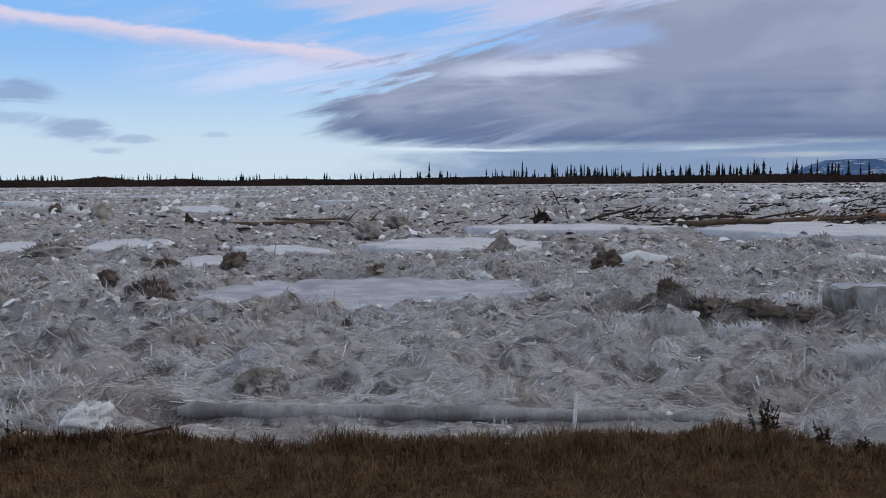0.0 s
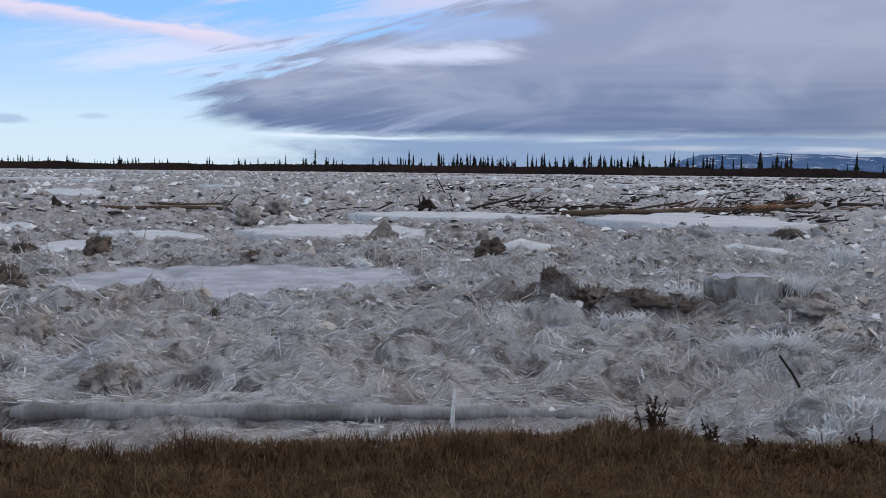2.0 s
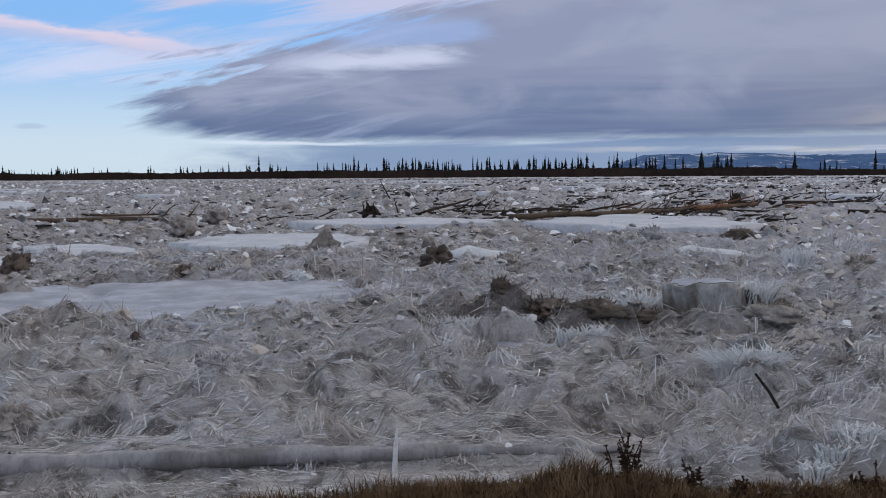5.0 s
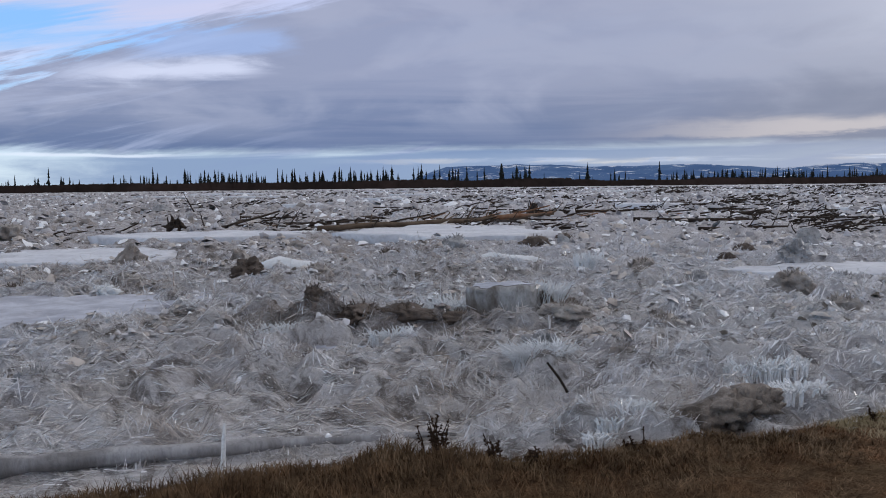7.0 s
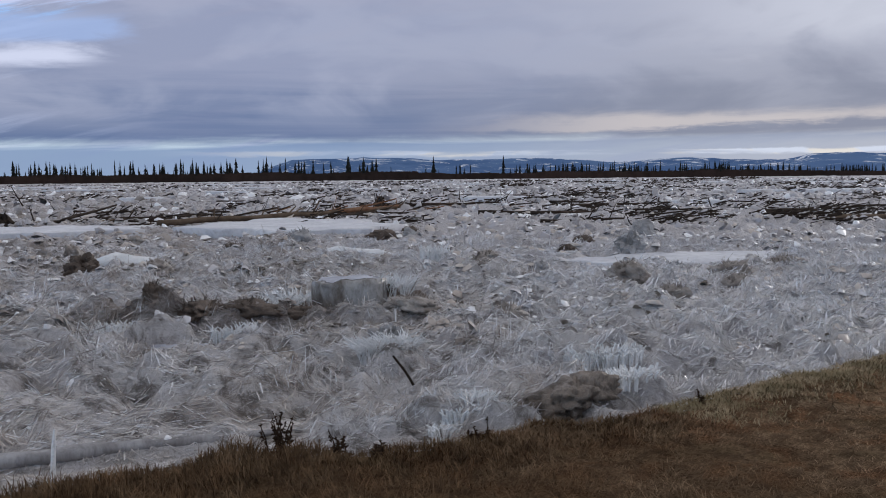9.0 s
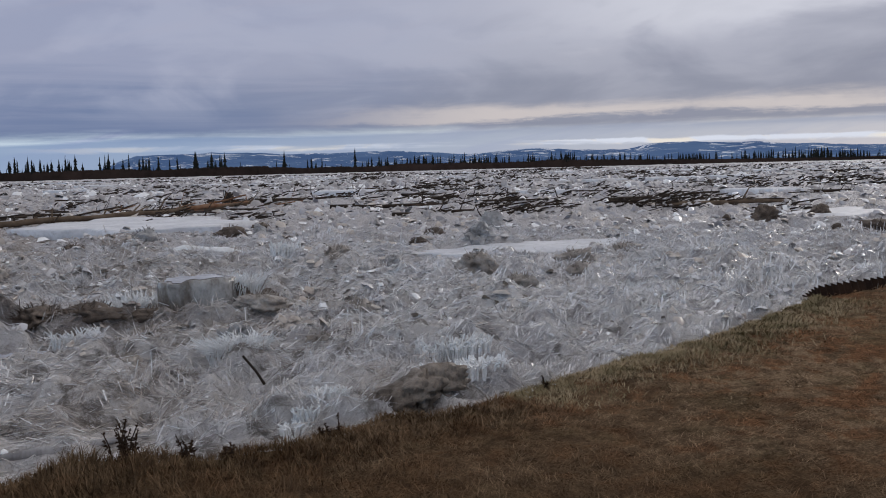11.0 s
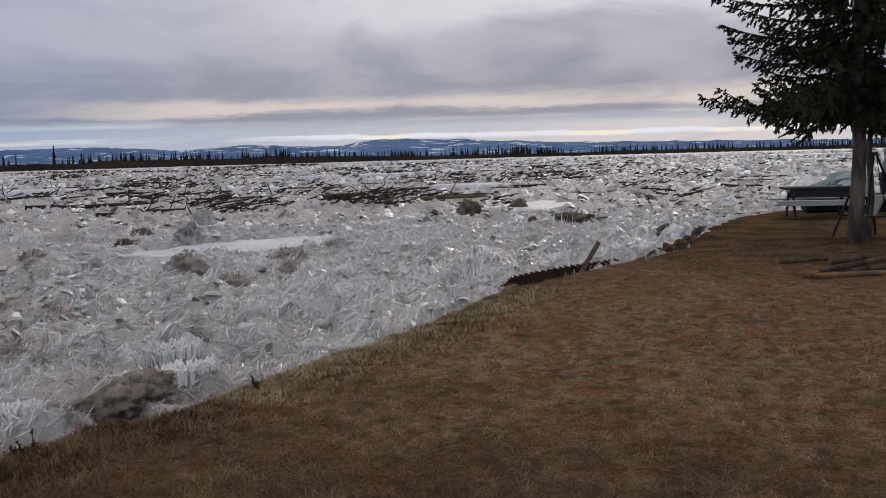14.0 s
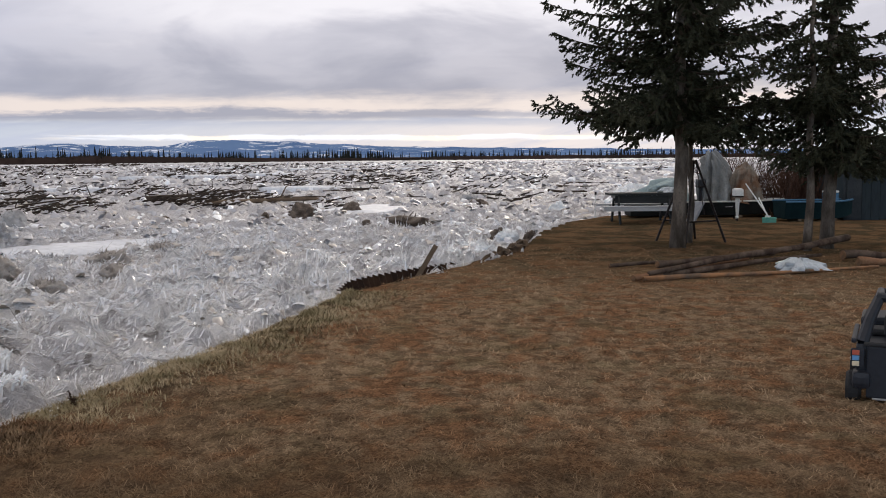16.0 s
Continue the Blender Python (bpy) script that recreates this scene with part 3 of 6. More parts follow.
def floe_mask(x, y):
    """1 inside a floe, 0 outside."""
    out = np.zeros(np.shape(x))
    for fx, fy, a, b, turn, thick in FLOES:
        c, s = math.cos(radians(turn)), math.sin(radians(turn))
        u, w = ((x - fx) * c + (y - fy) * s) / a, (-(x - fx) * s + (y - fy) * c) / b
        out = np.maximum(out, np.clip((1.02 - np.hypot(u, w) + 0.5 * (fbm(x * 1.3, y * 1.3, 2, 77) - 0.5)) * 6, 0, 1))
    return out


def ice_z(x, y):
    """Height of the jammed ice: heaps and hollows that grow with distance from the bank."""
    x, y = np.asarray(x, float), np.asarray(y, float)
    r = np.hypot(x, y)
    off = y - shore(x)
    grow = np.clip((r - 6) / 30, 0, 1)
    near = np.clip(1 - (r - 16) / 16, 0, 1)
    wx, wy = x + 0.5 * fbm(x * 0.9, y * 0.9, 2, 15), y + 0.5 * fbm(x * 0.9 + 40, y * 0.9, 2, 16)
    heap = (fbm(wx * 0.55, wy * 0.8, 4, 21) - 0.5) * (0.42 + 0.24 * grow)
    sharp = (1 - np.abs(2 * fbm(wx * 1.5, wy * 1.9, 3, 31) - 1)) ** 3 * (0.05 + 0.20 * grow)
    lumps = np.abs(2 * fbm(wx * 1.9, wy * 2.6, 3, 33) - 1) * 0.32 * near
    fine = (fbm(wx * 5, wy * 6, 2, 41) - 0.5) * (0.13 + 0.03 * near)
    swale = (fbm(x * 0.6 + 0.2 * y, y * 2.3 - 0.5 * x, 3, 51) - 0.5) * 0.34 * np.clip(1 - (r - 14) / 12, 0, 1)
    z = -0.19 + (heap + sharp + lumps + fine + swale) * (1 - 0.92 * floe_mask(x, y))
    # the muddy pressure ridge, and a hollow at its foot
    u, w = (x - 5.0) * 0.78 - (y - 12.75) * 0.62, (x - 5.0) * 0.62 + (y - 12.75) * 0.78
    ends = np.clip((u + 0.4) / 0.6, 0, 1) * np.clip((4.1 - u) / 1.2, 0, 1)
    z = z + ends * (0.22 * np.exp(-((w / 0.26) ** 2)) * (0.6 + 0.8 * fbm(x * 2.5, y * 2.5, 2, 19)) - 0.08 * np.exp(-(((w + 0.7) / 0.4) ** 2)))
    z = z - 0.10 * np.exp(-(((x - 5.72) / 0.35) ** 2) - ((y - 7.45) / 0.35) ** 2)
    # the long ledge by the shore: a steep front with a trough before it
    d = y - (8.36 - 0.264 * (x + 0.36)) + 0.05 * np.sin(x * 2.1) + 0.10 * (fbm(x * 2.2, x * 0, 2, 17) - 0.5)
    along = np.clip((x + 1.0) / 0.5, 0, 1) * np.clip((5.2 - x) / 1.6, 0, 1)
    front = np.clip((d + 1.5) / 0.3, 0, 1) * np.clip(-d / 0.1, 0, 1) * along
    z = z * (1 - 0.6 * front) - 0.14 * front
    trough = np.exp(-(((d + 0.16) / 0.17) ** 2)) * along
    shelf = np.clip((d + 0.05) / 0.10, 0, 1) * np.clip((0.75 - d) / 0.6, 0, 1) * along
    z = z * (1 - 0.9 * trough) - 0.24 * trough
    z = z * (1 - 0.75 * shelf) - 0.06 * shelf
    return z - 0.10 * np.clip(1 - off / 0.5, 0, 1)


def one_z(f, x, y):
    return float(f(np.array([x]), np.array([y]))[0])


def ground():
    """One sheet: lawn, the bank's drop, the river bed and the far shore out to the horizon."""
    radii = np.concatenate([[0.0], np.geomspace(0.5, 3, 30), np.geomspace(3.05, 30, 260), np.geomspace(31, 4900, 60)])
    az = np.radians(np.concatenate([np.arange(-180, -25, 3.0), np.arange(-25, 58, 0.7), np.arange(58, 92, 0.3), np.arange(92, 112, 0.7), np.arange(112, 180, 3.0)]))
    r, a = np.meshgrid(radii, az, indexing="ij")
    x, y = r * np.sin(a), r * np.cos(a)
    off = y - shore(x)
    land = lawn_z(x, y)
    z = land - np.clip(off / 0.35, 0, 1) * 1.0
    far = np.clip((r - FAR_BANK) / 8, 0, 1) * (off > 0)
    z = np.where(off > 0, z * (1 - far) + far * 0.3, z)
    n, m = len(radii), len(az)
    i, j = np.meshgrid(np.arange(n - 1), np.arange(m), indexing="ij")
    k = (j + 1) % m
    faces = np.stack([i * m + j, (i + 1) * m + j, (i + 1) * m + k, i * m + k], -1).reshape(-1, 4)
    me = sheet_mesh("ground", np.stack([x, y, z], -1).reshape(-1, 3), faces, True)
    thing("ground", me, M_EARTH, "brown dormant lawn that drops off at the river bank", "ground", kind="structure")


def ice_field():
    radii = np.concatenate([np.geomspace(4.2, 30, 400), np.geomspace(30.3, FAR_BANK + 6, 190)])
    az = np.radians(np.concatenate([np.arange(-95, -20, 2.0), np.arange(-20, 100, 0.24), np.arange(100, 112, 2.0)]))
    r, a = np.meshgrid(radii, az, indexing="ij")
    x, y = r * np.sin(a), r * np.cos(a)
    n, m = r.shape
    off = y - shore(x)
    z = np.where(off > -0.2, ice_z(x, y), -0.6)
    i, j = np.meshgrid(np.arange(n - 1), np.arange(m - 1), indexing="ij")
    faces = np.stack([i * m + j, (i + 1) * m + j, (i + 1) * m + j + 1, i * m + j + 1], -1).reshape(-1, 4)
    inside = (off > -0.25).reshape(-1)
    faces = faces[inside[faces].all(1)]
    used = np.unique(faces)
    back = np.full(n * m, -1)
    back[used] = np.arange(len(used))
    me = sheet_mesh("ice_field", np.stack([x, y, z], -1).reshape(-1, 3)[used], back[faces], True)
    thing("river_ice", me, M_FIELD, "grey rotten river ice jammed from bank to bank", "ice", kind="structure")


def scatter(count, r0, r1, a0, a1, power=1.0):
    """Points on the ice, evenly spread over the view: density falls with distance."""
    u = rng.random(count)
    r = r0 * (r1 / r0) ** (u**power)
    a = np.radians(a0 + (a1 - a0) * rng.random(count))
    return r * np.sin(a), r * np.cos(a), r


def rods(mid, d, length, width):
    """Three-sided ice candles as one array of corners, with the two sides that face up."""
    n = len(mid)
    side = np.stack([-d[:, 1], d[:, 0], np.zeros(n)], -1)
    side /= np.maximum(np.linalg.norm(side, axis=1), 1e-4)[:, None]
    up = np.cross(d, side)
    roll = rng.uniform(-0.15, 0.75, n)
    verts = np.empty((n, 6, 3))
    for e, s in enumerate((-0.5, 0.5)):
        for k in range(3):
            ang = 2.094 * k + roll
            cross = side * (np.cos(ang) * 1.5)[:, None] + up * np.sin(ang)[:, None]
            verts[:, e * 3 + k] = mid + d * (s * length)[:, None] + cross * (width * (1.0 if e == 0 else 0.7))[:, None]
    faces = (np.arange(n)[:, None, None] * 6 + np.array([(0, 1, 4, 3), (2, 0, 3, 5)])[None]).reshape(-1, 4)
    return verts.reshape(-1, 3), faces


def candle_ice():
    """Ice candles in bundles, as the rotten pans fall apart: lying in swathes, leaning and splayed."""
    x, y, r = scatter(31000, 4.8, 27, -18, 97, 0.85)
    ok = (y > shore(x) + 0.05) & (floe_mask(x, y) < 0.35)
    x, y, r = x[ok], y[ok], r[ok]
    m = len(x)
    flow = -0.30 + 1.4 * (fbm(x * 0.35, y * 0.6, 3, 71) - 0.5)
    head = flow + rng.normal(0, 0.32, m) + (rng.random(m) < 0.14) * rng.uniform(-1.5, 1.5, m) + np.pi * (rng.random(m) < 0.5)
    tuft = (fbm(x * 1.5, y * 1.5, 2, 81) + 0.25 * rng.random(m)) > 0.80
    rise = np.where(tuft, rng.uniform(0.2, 1.0, m), np.abs(rng.normal(0, 0.10, m)))
    size = np.clip(r / 12, 0.62, 1.35) * rng.uniform(0.7, 1.2, m)
    who = np.repeat(np.arange(m), rng.integers(8, 17, m))
    n = len(who)
    spread = np.where(tuft, 0.36, 0.15)[who]
    h = head[who] + rng.normal(0, 1, n) * spread + (rng.random(n) < 0.1) * rng.uniform(-1.5, 1.5, n)
    length = (rng.gamma(2.4, 0.027, n) + 0.025) * size[who] * np.where(tuft, 1.35, 1.0)[who]
    width = (0.0022 + 0.0052 * rng.random(n) ** 2.4) * size[who]
    along, across = rng.normal(0, 0.07, n) * size[who], rng.normal(0, 0.075, n) * size[who]
    px = x[who] + along * np.cos(head[who]) - across * np.sin(head[who])
    py = y[who] + along * np.sin(head[who]) + across * np.cos(head[who])
    ok = (py > shore(px) + 0.02) & (floe_mask(px, py) < 0.5)
    z0, z1 = (ice_z(px + q * np.cos(h), py + q * np.sin(h)) for q in (-0.06, 0.06))
    e = np.arctan((z1 - z0) / 0.12) + rise[who] + rng.normal(0, 0.35, n) * spread
    d = np.stack([np.cos(h) * np.cos(e), np.sin(h) * np.cos(e), np.sin(e)], -1)
    pz = (z0 + z1) / 2 + 0.004 + 0.020 * rng.random(n) + 0.40 * length * np.sin(rise[who])
    verts, faces = rods(np.stack([px, py, pz], -1)[ok], d[ok], length[ok], width[ok])
    thing("candle_ice", sheet_mesh("candle_ice", verts, faces), M_NEEDLE, "loose candle ice rods heaped in pale bundles over the jam", "ice", kind="stuff")


def ice_rubble(name, mat, label, count, r0, r1, scale, patchy, soft=False):
    """Broken ice pieces, from fist size near the bank to block size far out."""
    # a broken piece: a six-cornered foot and a smaller three-cornered top
    foot = [(math.cos(k * 1.047), math.sin(k * 1.047), -0.35) for k in range(6)]
    head = [(0.62 * math.cos(k * 2.094 + 0.5), 0.62 * math.sin(k * 2.094 + 0.5), 0.62) for k in range(3)]
    base = np.array(foot + head)
    tri = np.array([f for k in range(3) for f in ((2 * k, 2 * k + 1, 6 + k), (2 * k + 1, 6 + (k + 1) % 3, 6 + k), (2 * k + 1, (2 * k + 2) % 6, 6 + (k + 1) % 3))] + [(6, 7, 8)])
    x, y, r = scatter(count, r0, r1, -18, 97, 0.9)
    ok = (y > shore(x) + 0.1) & (floe_mask(x, y) < 0.3) & (fbm(x * 0.7, y * 1.0, 3, 27) > patchy + (0.2 * np.clip((x - 8) / 4, 0, 1) if patchy > 0.5 else 0))
    x, y, r = x[ok], y[ok], r[ok]
    n = len(x)
    size = rng.gamma(1.8, 0.45, n) * np.clip(0.012 + r * 0.0019, 0.02, 0.2) + 0.0006 * r
    size = np.minimum(size, np.clip(0.0055 * r + 0.02, 0.05, 0.5)) * scale
    aspect = np.stack([rng.uniform(0.8, 1.6, n), rng.uniform(0.6, 1.2, n), rng.uniform(0.35, 0.95, n) * (0.8 if soft else 1.0)], -1) * size[:, None]
    shape = base[None] * (1 + rng.uniform(-0.4, 0.35, (n, 9, 1))) + rng.uniform(-0.18, 0.18, (n, 9, 3))
    shape = shape * aspect[:, None, :]
    tilt = rng.normal(0, 0.35, n)
    c, s = np.cos(tilt)[:, None], np.sin(tilt)[:, None]
    sx, sz = shape[..., 0] * c + shape[..., 2] * s, -shape[..., 0] * s + shape[..., 2] * c
    head = rng.uniform(0, math.pi, n) * 0.5 + rng.normal(0, 0.4, n)
    c, s = np.cos(head)[:, None], np.sin(head)[:, None]
    px, py = sx * c - shape[..., 1] * s, sx * s + shape[..., 1] * c
    verts = np.stack([px + x[:, None], py + y[:, None], sz + (ice_z(x, y) + size * 0.08)[:, None]], -1)
    faces = (np.arange(n)[:, None, None] * 9 + tri[None]).reshape(-1, 3)
    me = sheet_mesh(name, verts.reshape(-1, 3), faces, soft)
    thing(name, me, mat, label, "ice", kind="stuff")


def grass_blades():
    """Dry lawn: matted blades lying every way, longer uncut tufts along the bank."""
    sets = []
    u = rng.random(420000)
    r = 2.4 * (19 / 2.4) ** (u**0.95)
    a = np.radians(rng.uniform(-18, 112, len(r)))
    sets.append((r * np.sin(a), r * np.cos(a), 0.0))
    ex = rng.uniform(-3.5, 12.3, 60000)
    sets.append((ex, shore(ex) - np.abs(rng.normal(0, 0.30, len(ex))) + 0.05, 1.0))
    vs = []
    for x, y, edge in sets:
        gap = shore(x) - y
        rr = np.hypot(x, y)
        ok = (gap > -0.10) & (rr > 2.0)
        clump = fbm(x * 4.5, y * 4.5, 3, 91)
        ok &= clump + 0.30 * rng.random(len(x)) > 0.50 - 0.16 * np.clip(1 - (x - 3.2) / 3.0, 0.0, 1)
        x, y, gap, clump, rr = x[ok], y[ok], gap[ok], clump[ok], rr[ok]
        n = len(x)
        near = np.clip(1 - gap / 1.6, 0, 1)
        rough = np.clip(1 - (x - 3.2) / 3.0, 0.0, 1)
        tall = np.clip((clump - 0.35) * 2.2, 0.15, 1.3)
        length = (0.03 + 0.055 * rng.random(n)) * (0.4 + 0.9 * clump) + rough * tall * (0.02 + 0.06 * rng.random(n)) * (0.6 + 0.7 * near)
        length = length * (1 + 0.2 * edge)
        rise = np.clip(rng.uniform(0.04, 0.42, n) * (1 - rough) + rough * rng.uniform(0.12, 0.95, n) + edge * (1 - rough) * rng.uniform(0.1, 0.5, n) + edge * rough * 0.2, 0.03, 1.35)
        w = (0.0010 + 0.0011 * rng.random(n)) * np.clip(rr / 5, 0.9, 2.4)
        swirl = 12 * fbm(x * 1.1, y * 1.1, 2, 95)
        head = np.where(rng.random(n) < 0.7, rng.uniform(0, 6.283, n), swirl + rng.normal(0, 0.8, n))
        hx, hy = np.cos(head), np.sin(head)
        lean, h = length * np.cos(rise), length * np.sin(rise)
        z = lawn_z(x, y) + 0.003 + 0.006 * rng.random(n) - np.clip(-gap, 0, 1) * 0.8
        root = np.stack([x, y, z], -1)
        wide = np.stack([-hy, hx, np.zeros(n)], -1) * w[:, None]
        bend = root + np.stack([hx * lean * 0.5, hy * lean * 0.5, h * 0.75], -1)
        tip = root + np.stack([hx * lean, hy * lean, h], -1)
        vs.append(np.stack([root - wide, root + wide, bend + wide * 0.8, tip, bend - wide * 0.8], 1))
    lawn = [np.concatenate([vs[0], vs[1][vs[1][:, 0, 0] < 6.0]]), vs[1][vs[1][:, 0, 0] >= 6.0]]
    tri = np.array([(0, 1, 2), (0, 2, 4), (4, 2, 3)])
    kinds = (("dry_grass", M_GRASS, "short dry brown grass with ragged tufts along the bank"), ("bank_grass", M_BANK, "ragged olive and straw grass along the bank's edge"))
    for verts, (name, mat, label) in zip(lawn, kinds):
        faces = (np.arange(len(verts))[:, None, None] * 5 + tri[None]).reshape(-1, 3)
        thing(name, sheet_mesh(name, verts.reshape(-1, 3), faces), mat, label, "grass", kind="stuff")


# ---- distance ----


def far_hills():
    RIDGE = [(29, -0.5), (31.3, 0.45), (32.9, 0.98), (37.5, 1.12), (42, 0.93), (47, 0.98), (51.8, 0.72), (55, 0.9), (58.5, 0.78), (60.3, 0.68), (62, 1.02), (64.5, 1.06), (68, 0.95), (72, 0.66), (77, 0.53), (84, 0.42), (90, 0.3), (100, 0.15), (112, 0.05)]
    az = np.arange(29, 112, 0.12)
    top = np.interp(az, [p[0] for p in RIDGE], [p[1] for p in RIDGE])
    top = top + 0.16 * (fbm(az * 0.9, az * 0, 4, 3) - 0.5) * np.clip(top * 2, 0, 1)
    rows = 26
    verts = []
    for k in range(rows):
        f = k / (rows - 1)
        r = 4000 + 800 * f
        wave = 1 + 0.25 * (fbm(az * 0.7 + k * 0.15, np.full(len(az), k * 0.3), 4, 8) - 0.5) * (1 - f)
        h = r * np.tan(np.radians(top)) * np.minimum(1, f**0.8 * wave) - 12 * (1 - f)
        verts.append(np.stack([r * np.sin(np.radians(az)), r * np.cos(np.radians(az)), h + 1.7], -1))
    m = len(az)
    i, j = np.meshgrid(np.arange(rows - 1), np.arange(m - 1), indexing="ij")
    faces = np.stack([i * m + j, (i + 1) * m + j, (i + 1) * m + j + 1, i * m + j + 1], -1).reshape(-1, 4)
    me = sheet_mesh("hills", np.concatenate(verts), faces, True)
    thing("backdrop_hills", me, M_HILLS, "distant haze-blue hills streaked with old snow", "hills", kind="structure")


def far_brush():
    """Leafless willow scrub along the far bank: many upright slivers over low mounds."""
    n = 24000
    az = rng.uniform(-18, 100, n)
    r = FAR_BANK + 4 + rng.random(n) ** 1.5 * 60
    hump = (2.4 + 1.6 * fbm(az * 0.35, az * 0, 3, 4) + 1.8 * np.exp(-((az + 7.3) / 1.6) ** 2) + 0.7 * np.clip((az - 9) / 6, 0, 1) * (az < 40)) * (1 - 0.5 * np.clip((az - 58) / 12, 0, 1))
    h = hump * rng.uniform(0.65, 1.05, n) * (r / FAR_BANK)
    w = rng.uniform(0.7, 1.8, n)
    a = np.radians(az)
    x, y = r * np.sin(a), r * np.cos(a)
    sx, sy = np.cos(a) * w, -np.sin(a) * w
    fx, fy = np.sin(a), np.cos(a)
    z0 = np.full(n, 0.0)
    verts = np.stack([np.stack([x - sx, y - sy, z0], -1), np.stack([x + sx, y + sy, z0], -1), np.stack([x + sx * 0.7, y + sy * 0.7, h * 0.8], -1),
                      np.stack([x + fx * 0.5, y + fy * 0.5, h], -1), np.stack([x - sx * 0.7, y - sy * 0.7, h * 0.8], -1)], 1)
    faces = (np.arange(n)[:, None, None] * 5 + np.array([(0, 1, 2), (0, 2, 4), (4, 2, 3)])[None]).reshape(-1, 3)
    me = sheet_mesh("brush", verts.reshape(-1, 3), faces)
    thing("far_brush", me, M_BRUSH, "dark brown leafless scrub along the far bank", "scrub", kind="stuff")


def far_spruces():
    """Thin ragged spruces on the far bank: stems with drooping tiers, in loose groups."""
    spots = []
    rnd = random.Random(5)
    for a0, a1, count, lo, hi in ((-16, 1.5, 150, 4.0, 6.4), (1.5, 9, 22, 4.2, 7.5), (9, 18, 38, 4.6, 8.6), (18, 31, 125, 5.2, 11.0), (31, 38, 34, 6.0, 11.5), (38, 46, 24, 4.8, 8.5), (46, 58, 150, 4.6, 8.2), (58, 72, 190, 3.8, 6.4), (72, 100, 340, 3.0, 5.0)):
        left = count
        while left > 0:
            c = rnd.uniform(a0, a1)
            for _ in range(min(left, rnd.choice((1, 1, 2, 3, 5)))):
                spots.append((c + rnd.gauss(0, 0.35), rnd.uniform(lo, hi) * rnd.uniform(0.75, 1.05)))
                left -= 1
    for a in (40.98, 36.93, 45.02, 29.7, 29.2, 16.3, 10.9):
        spots.append((a, 11.0))
    verts, faces = [], []
    for a, h in spots:
        a = radians(a)
        r = FAR_BANK + rnd.uniform(10, 60)
        h *= r / FAR_BANK
        x, y = r * math.sin(a), r * math.cos(a)
        tiers = 6
        wide = h * rnd.uniform(0.085, 0.18)
        stem = wide * 0.22
        for k in range(tiers):
            z = h * (0.25 + 0.75 * k / tiers)
            w = wide * (1.05 - k / tiers) * rnd.uniform(0.55, 1.25) + 0.1
            n = len(verts)
            spin = rnd.uniform(0, 2)
            for q in range(4):
                b = spin + q * 1.571
                ww = w * rnd.uniform(0.6, 1.2)
                verts.append((x + ww * math.cos(b), y + ww * math.sin(b), z - h * 0.03))
            verts.append((x, y, z + h * 0.19))
            faces += [(n, n + 1, n + 4), (n + 1, n + 2, n + 4), (n + 2, n + 3, n + 4), (n + 3, n, n + 4)]
        n = len(verts)
        for q in range(3):
            verts.append((x + stem * math.cos(q * 2.1), y + stem * math.sin(q * 2.1), 0))
        verts.append((x, y, h))
        faces += [(n, n + 1, n + 3), (n + 1, n + 2, n + 3), (n + 2, n, n + 3)]
    me = sheet_mesh("far_spruces", np.array(verts), np.array(faces))
    thing("far_spruces", me, M_FAR_TREE, "thin dark spruces scattered along the far bank", "trees", kind="stuff")


ground()
ice_field()
far_hills()
far_brush()
far_spruces()
candle_ice()
ice_rubble("ice_rubble", M_RUBBLE_FAR, "broken grey and tan ice pieces packed across the river", 48000, 28.0, 330, 1.0, -1.0)
ice_rubble("near_rubble", M_RUBBLE, "broken grey ice pieces packed beyond the candle ice", 24000, 12.0, 31, 0.75, -1.0)
ice_rubble("ice_crumbs", M_RUBBLE, "small broken ice crumbs strewn between the candles", 14000, 6.5, 17, 0.42, 0.40)
ice_rubble("muddy_rubble", M_MUD_RUBBLE, "dark silt-stained ice lumps in patches over the jam", 12000, 11.0, 60, 0.75, 0.53, True)
ice_rubble("silty_rubble", M_SILT_RUBBLE, "tan silty lumps of rotten ice scattered over the jam", 8000, 11.0, 45, 1.2, 0.48, True)
grass_blades()

# ---- ice floes and blocks ----


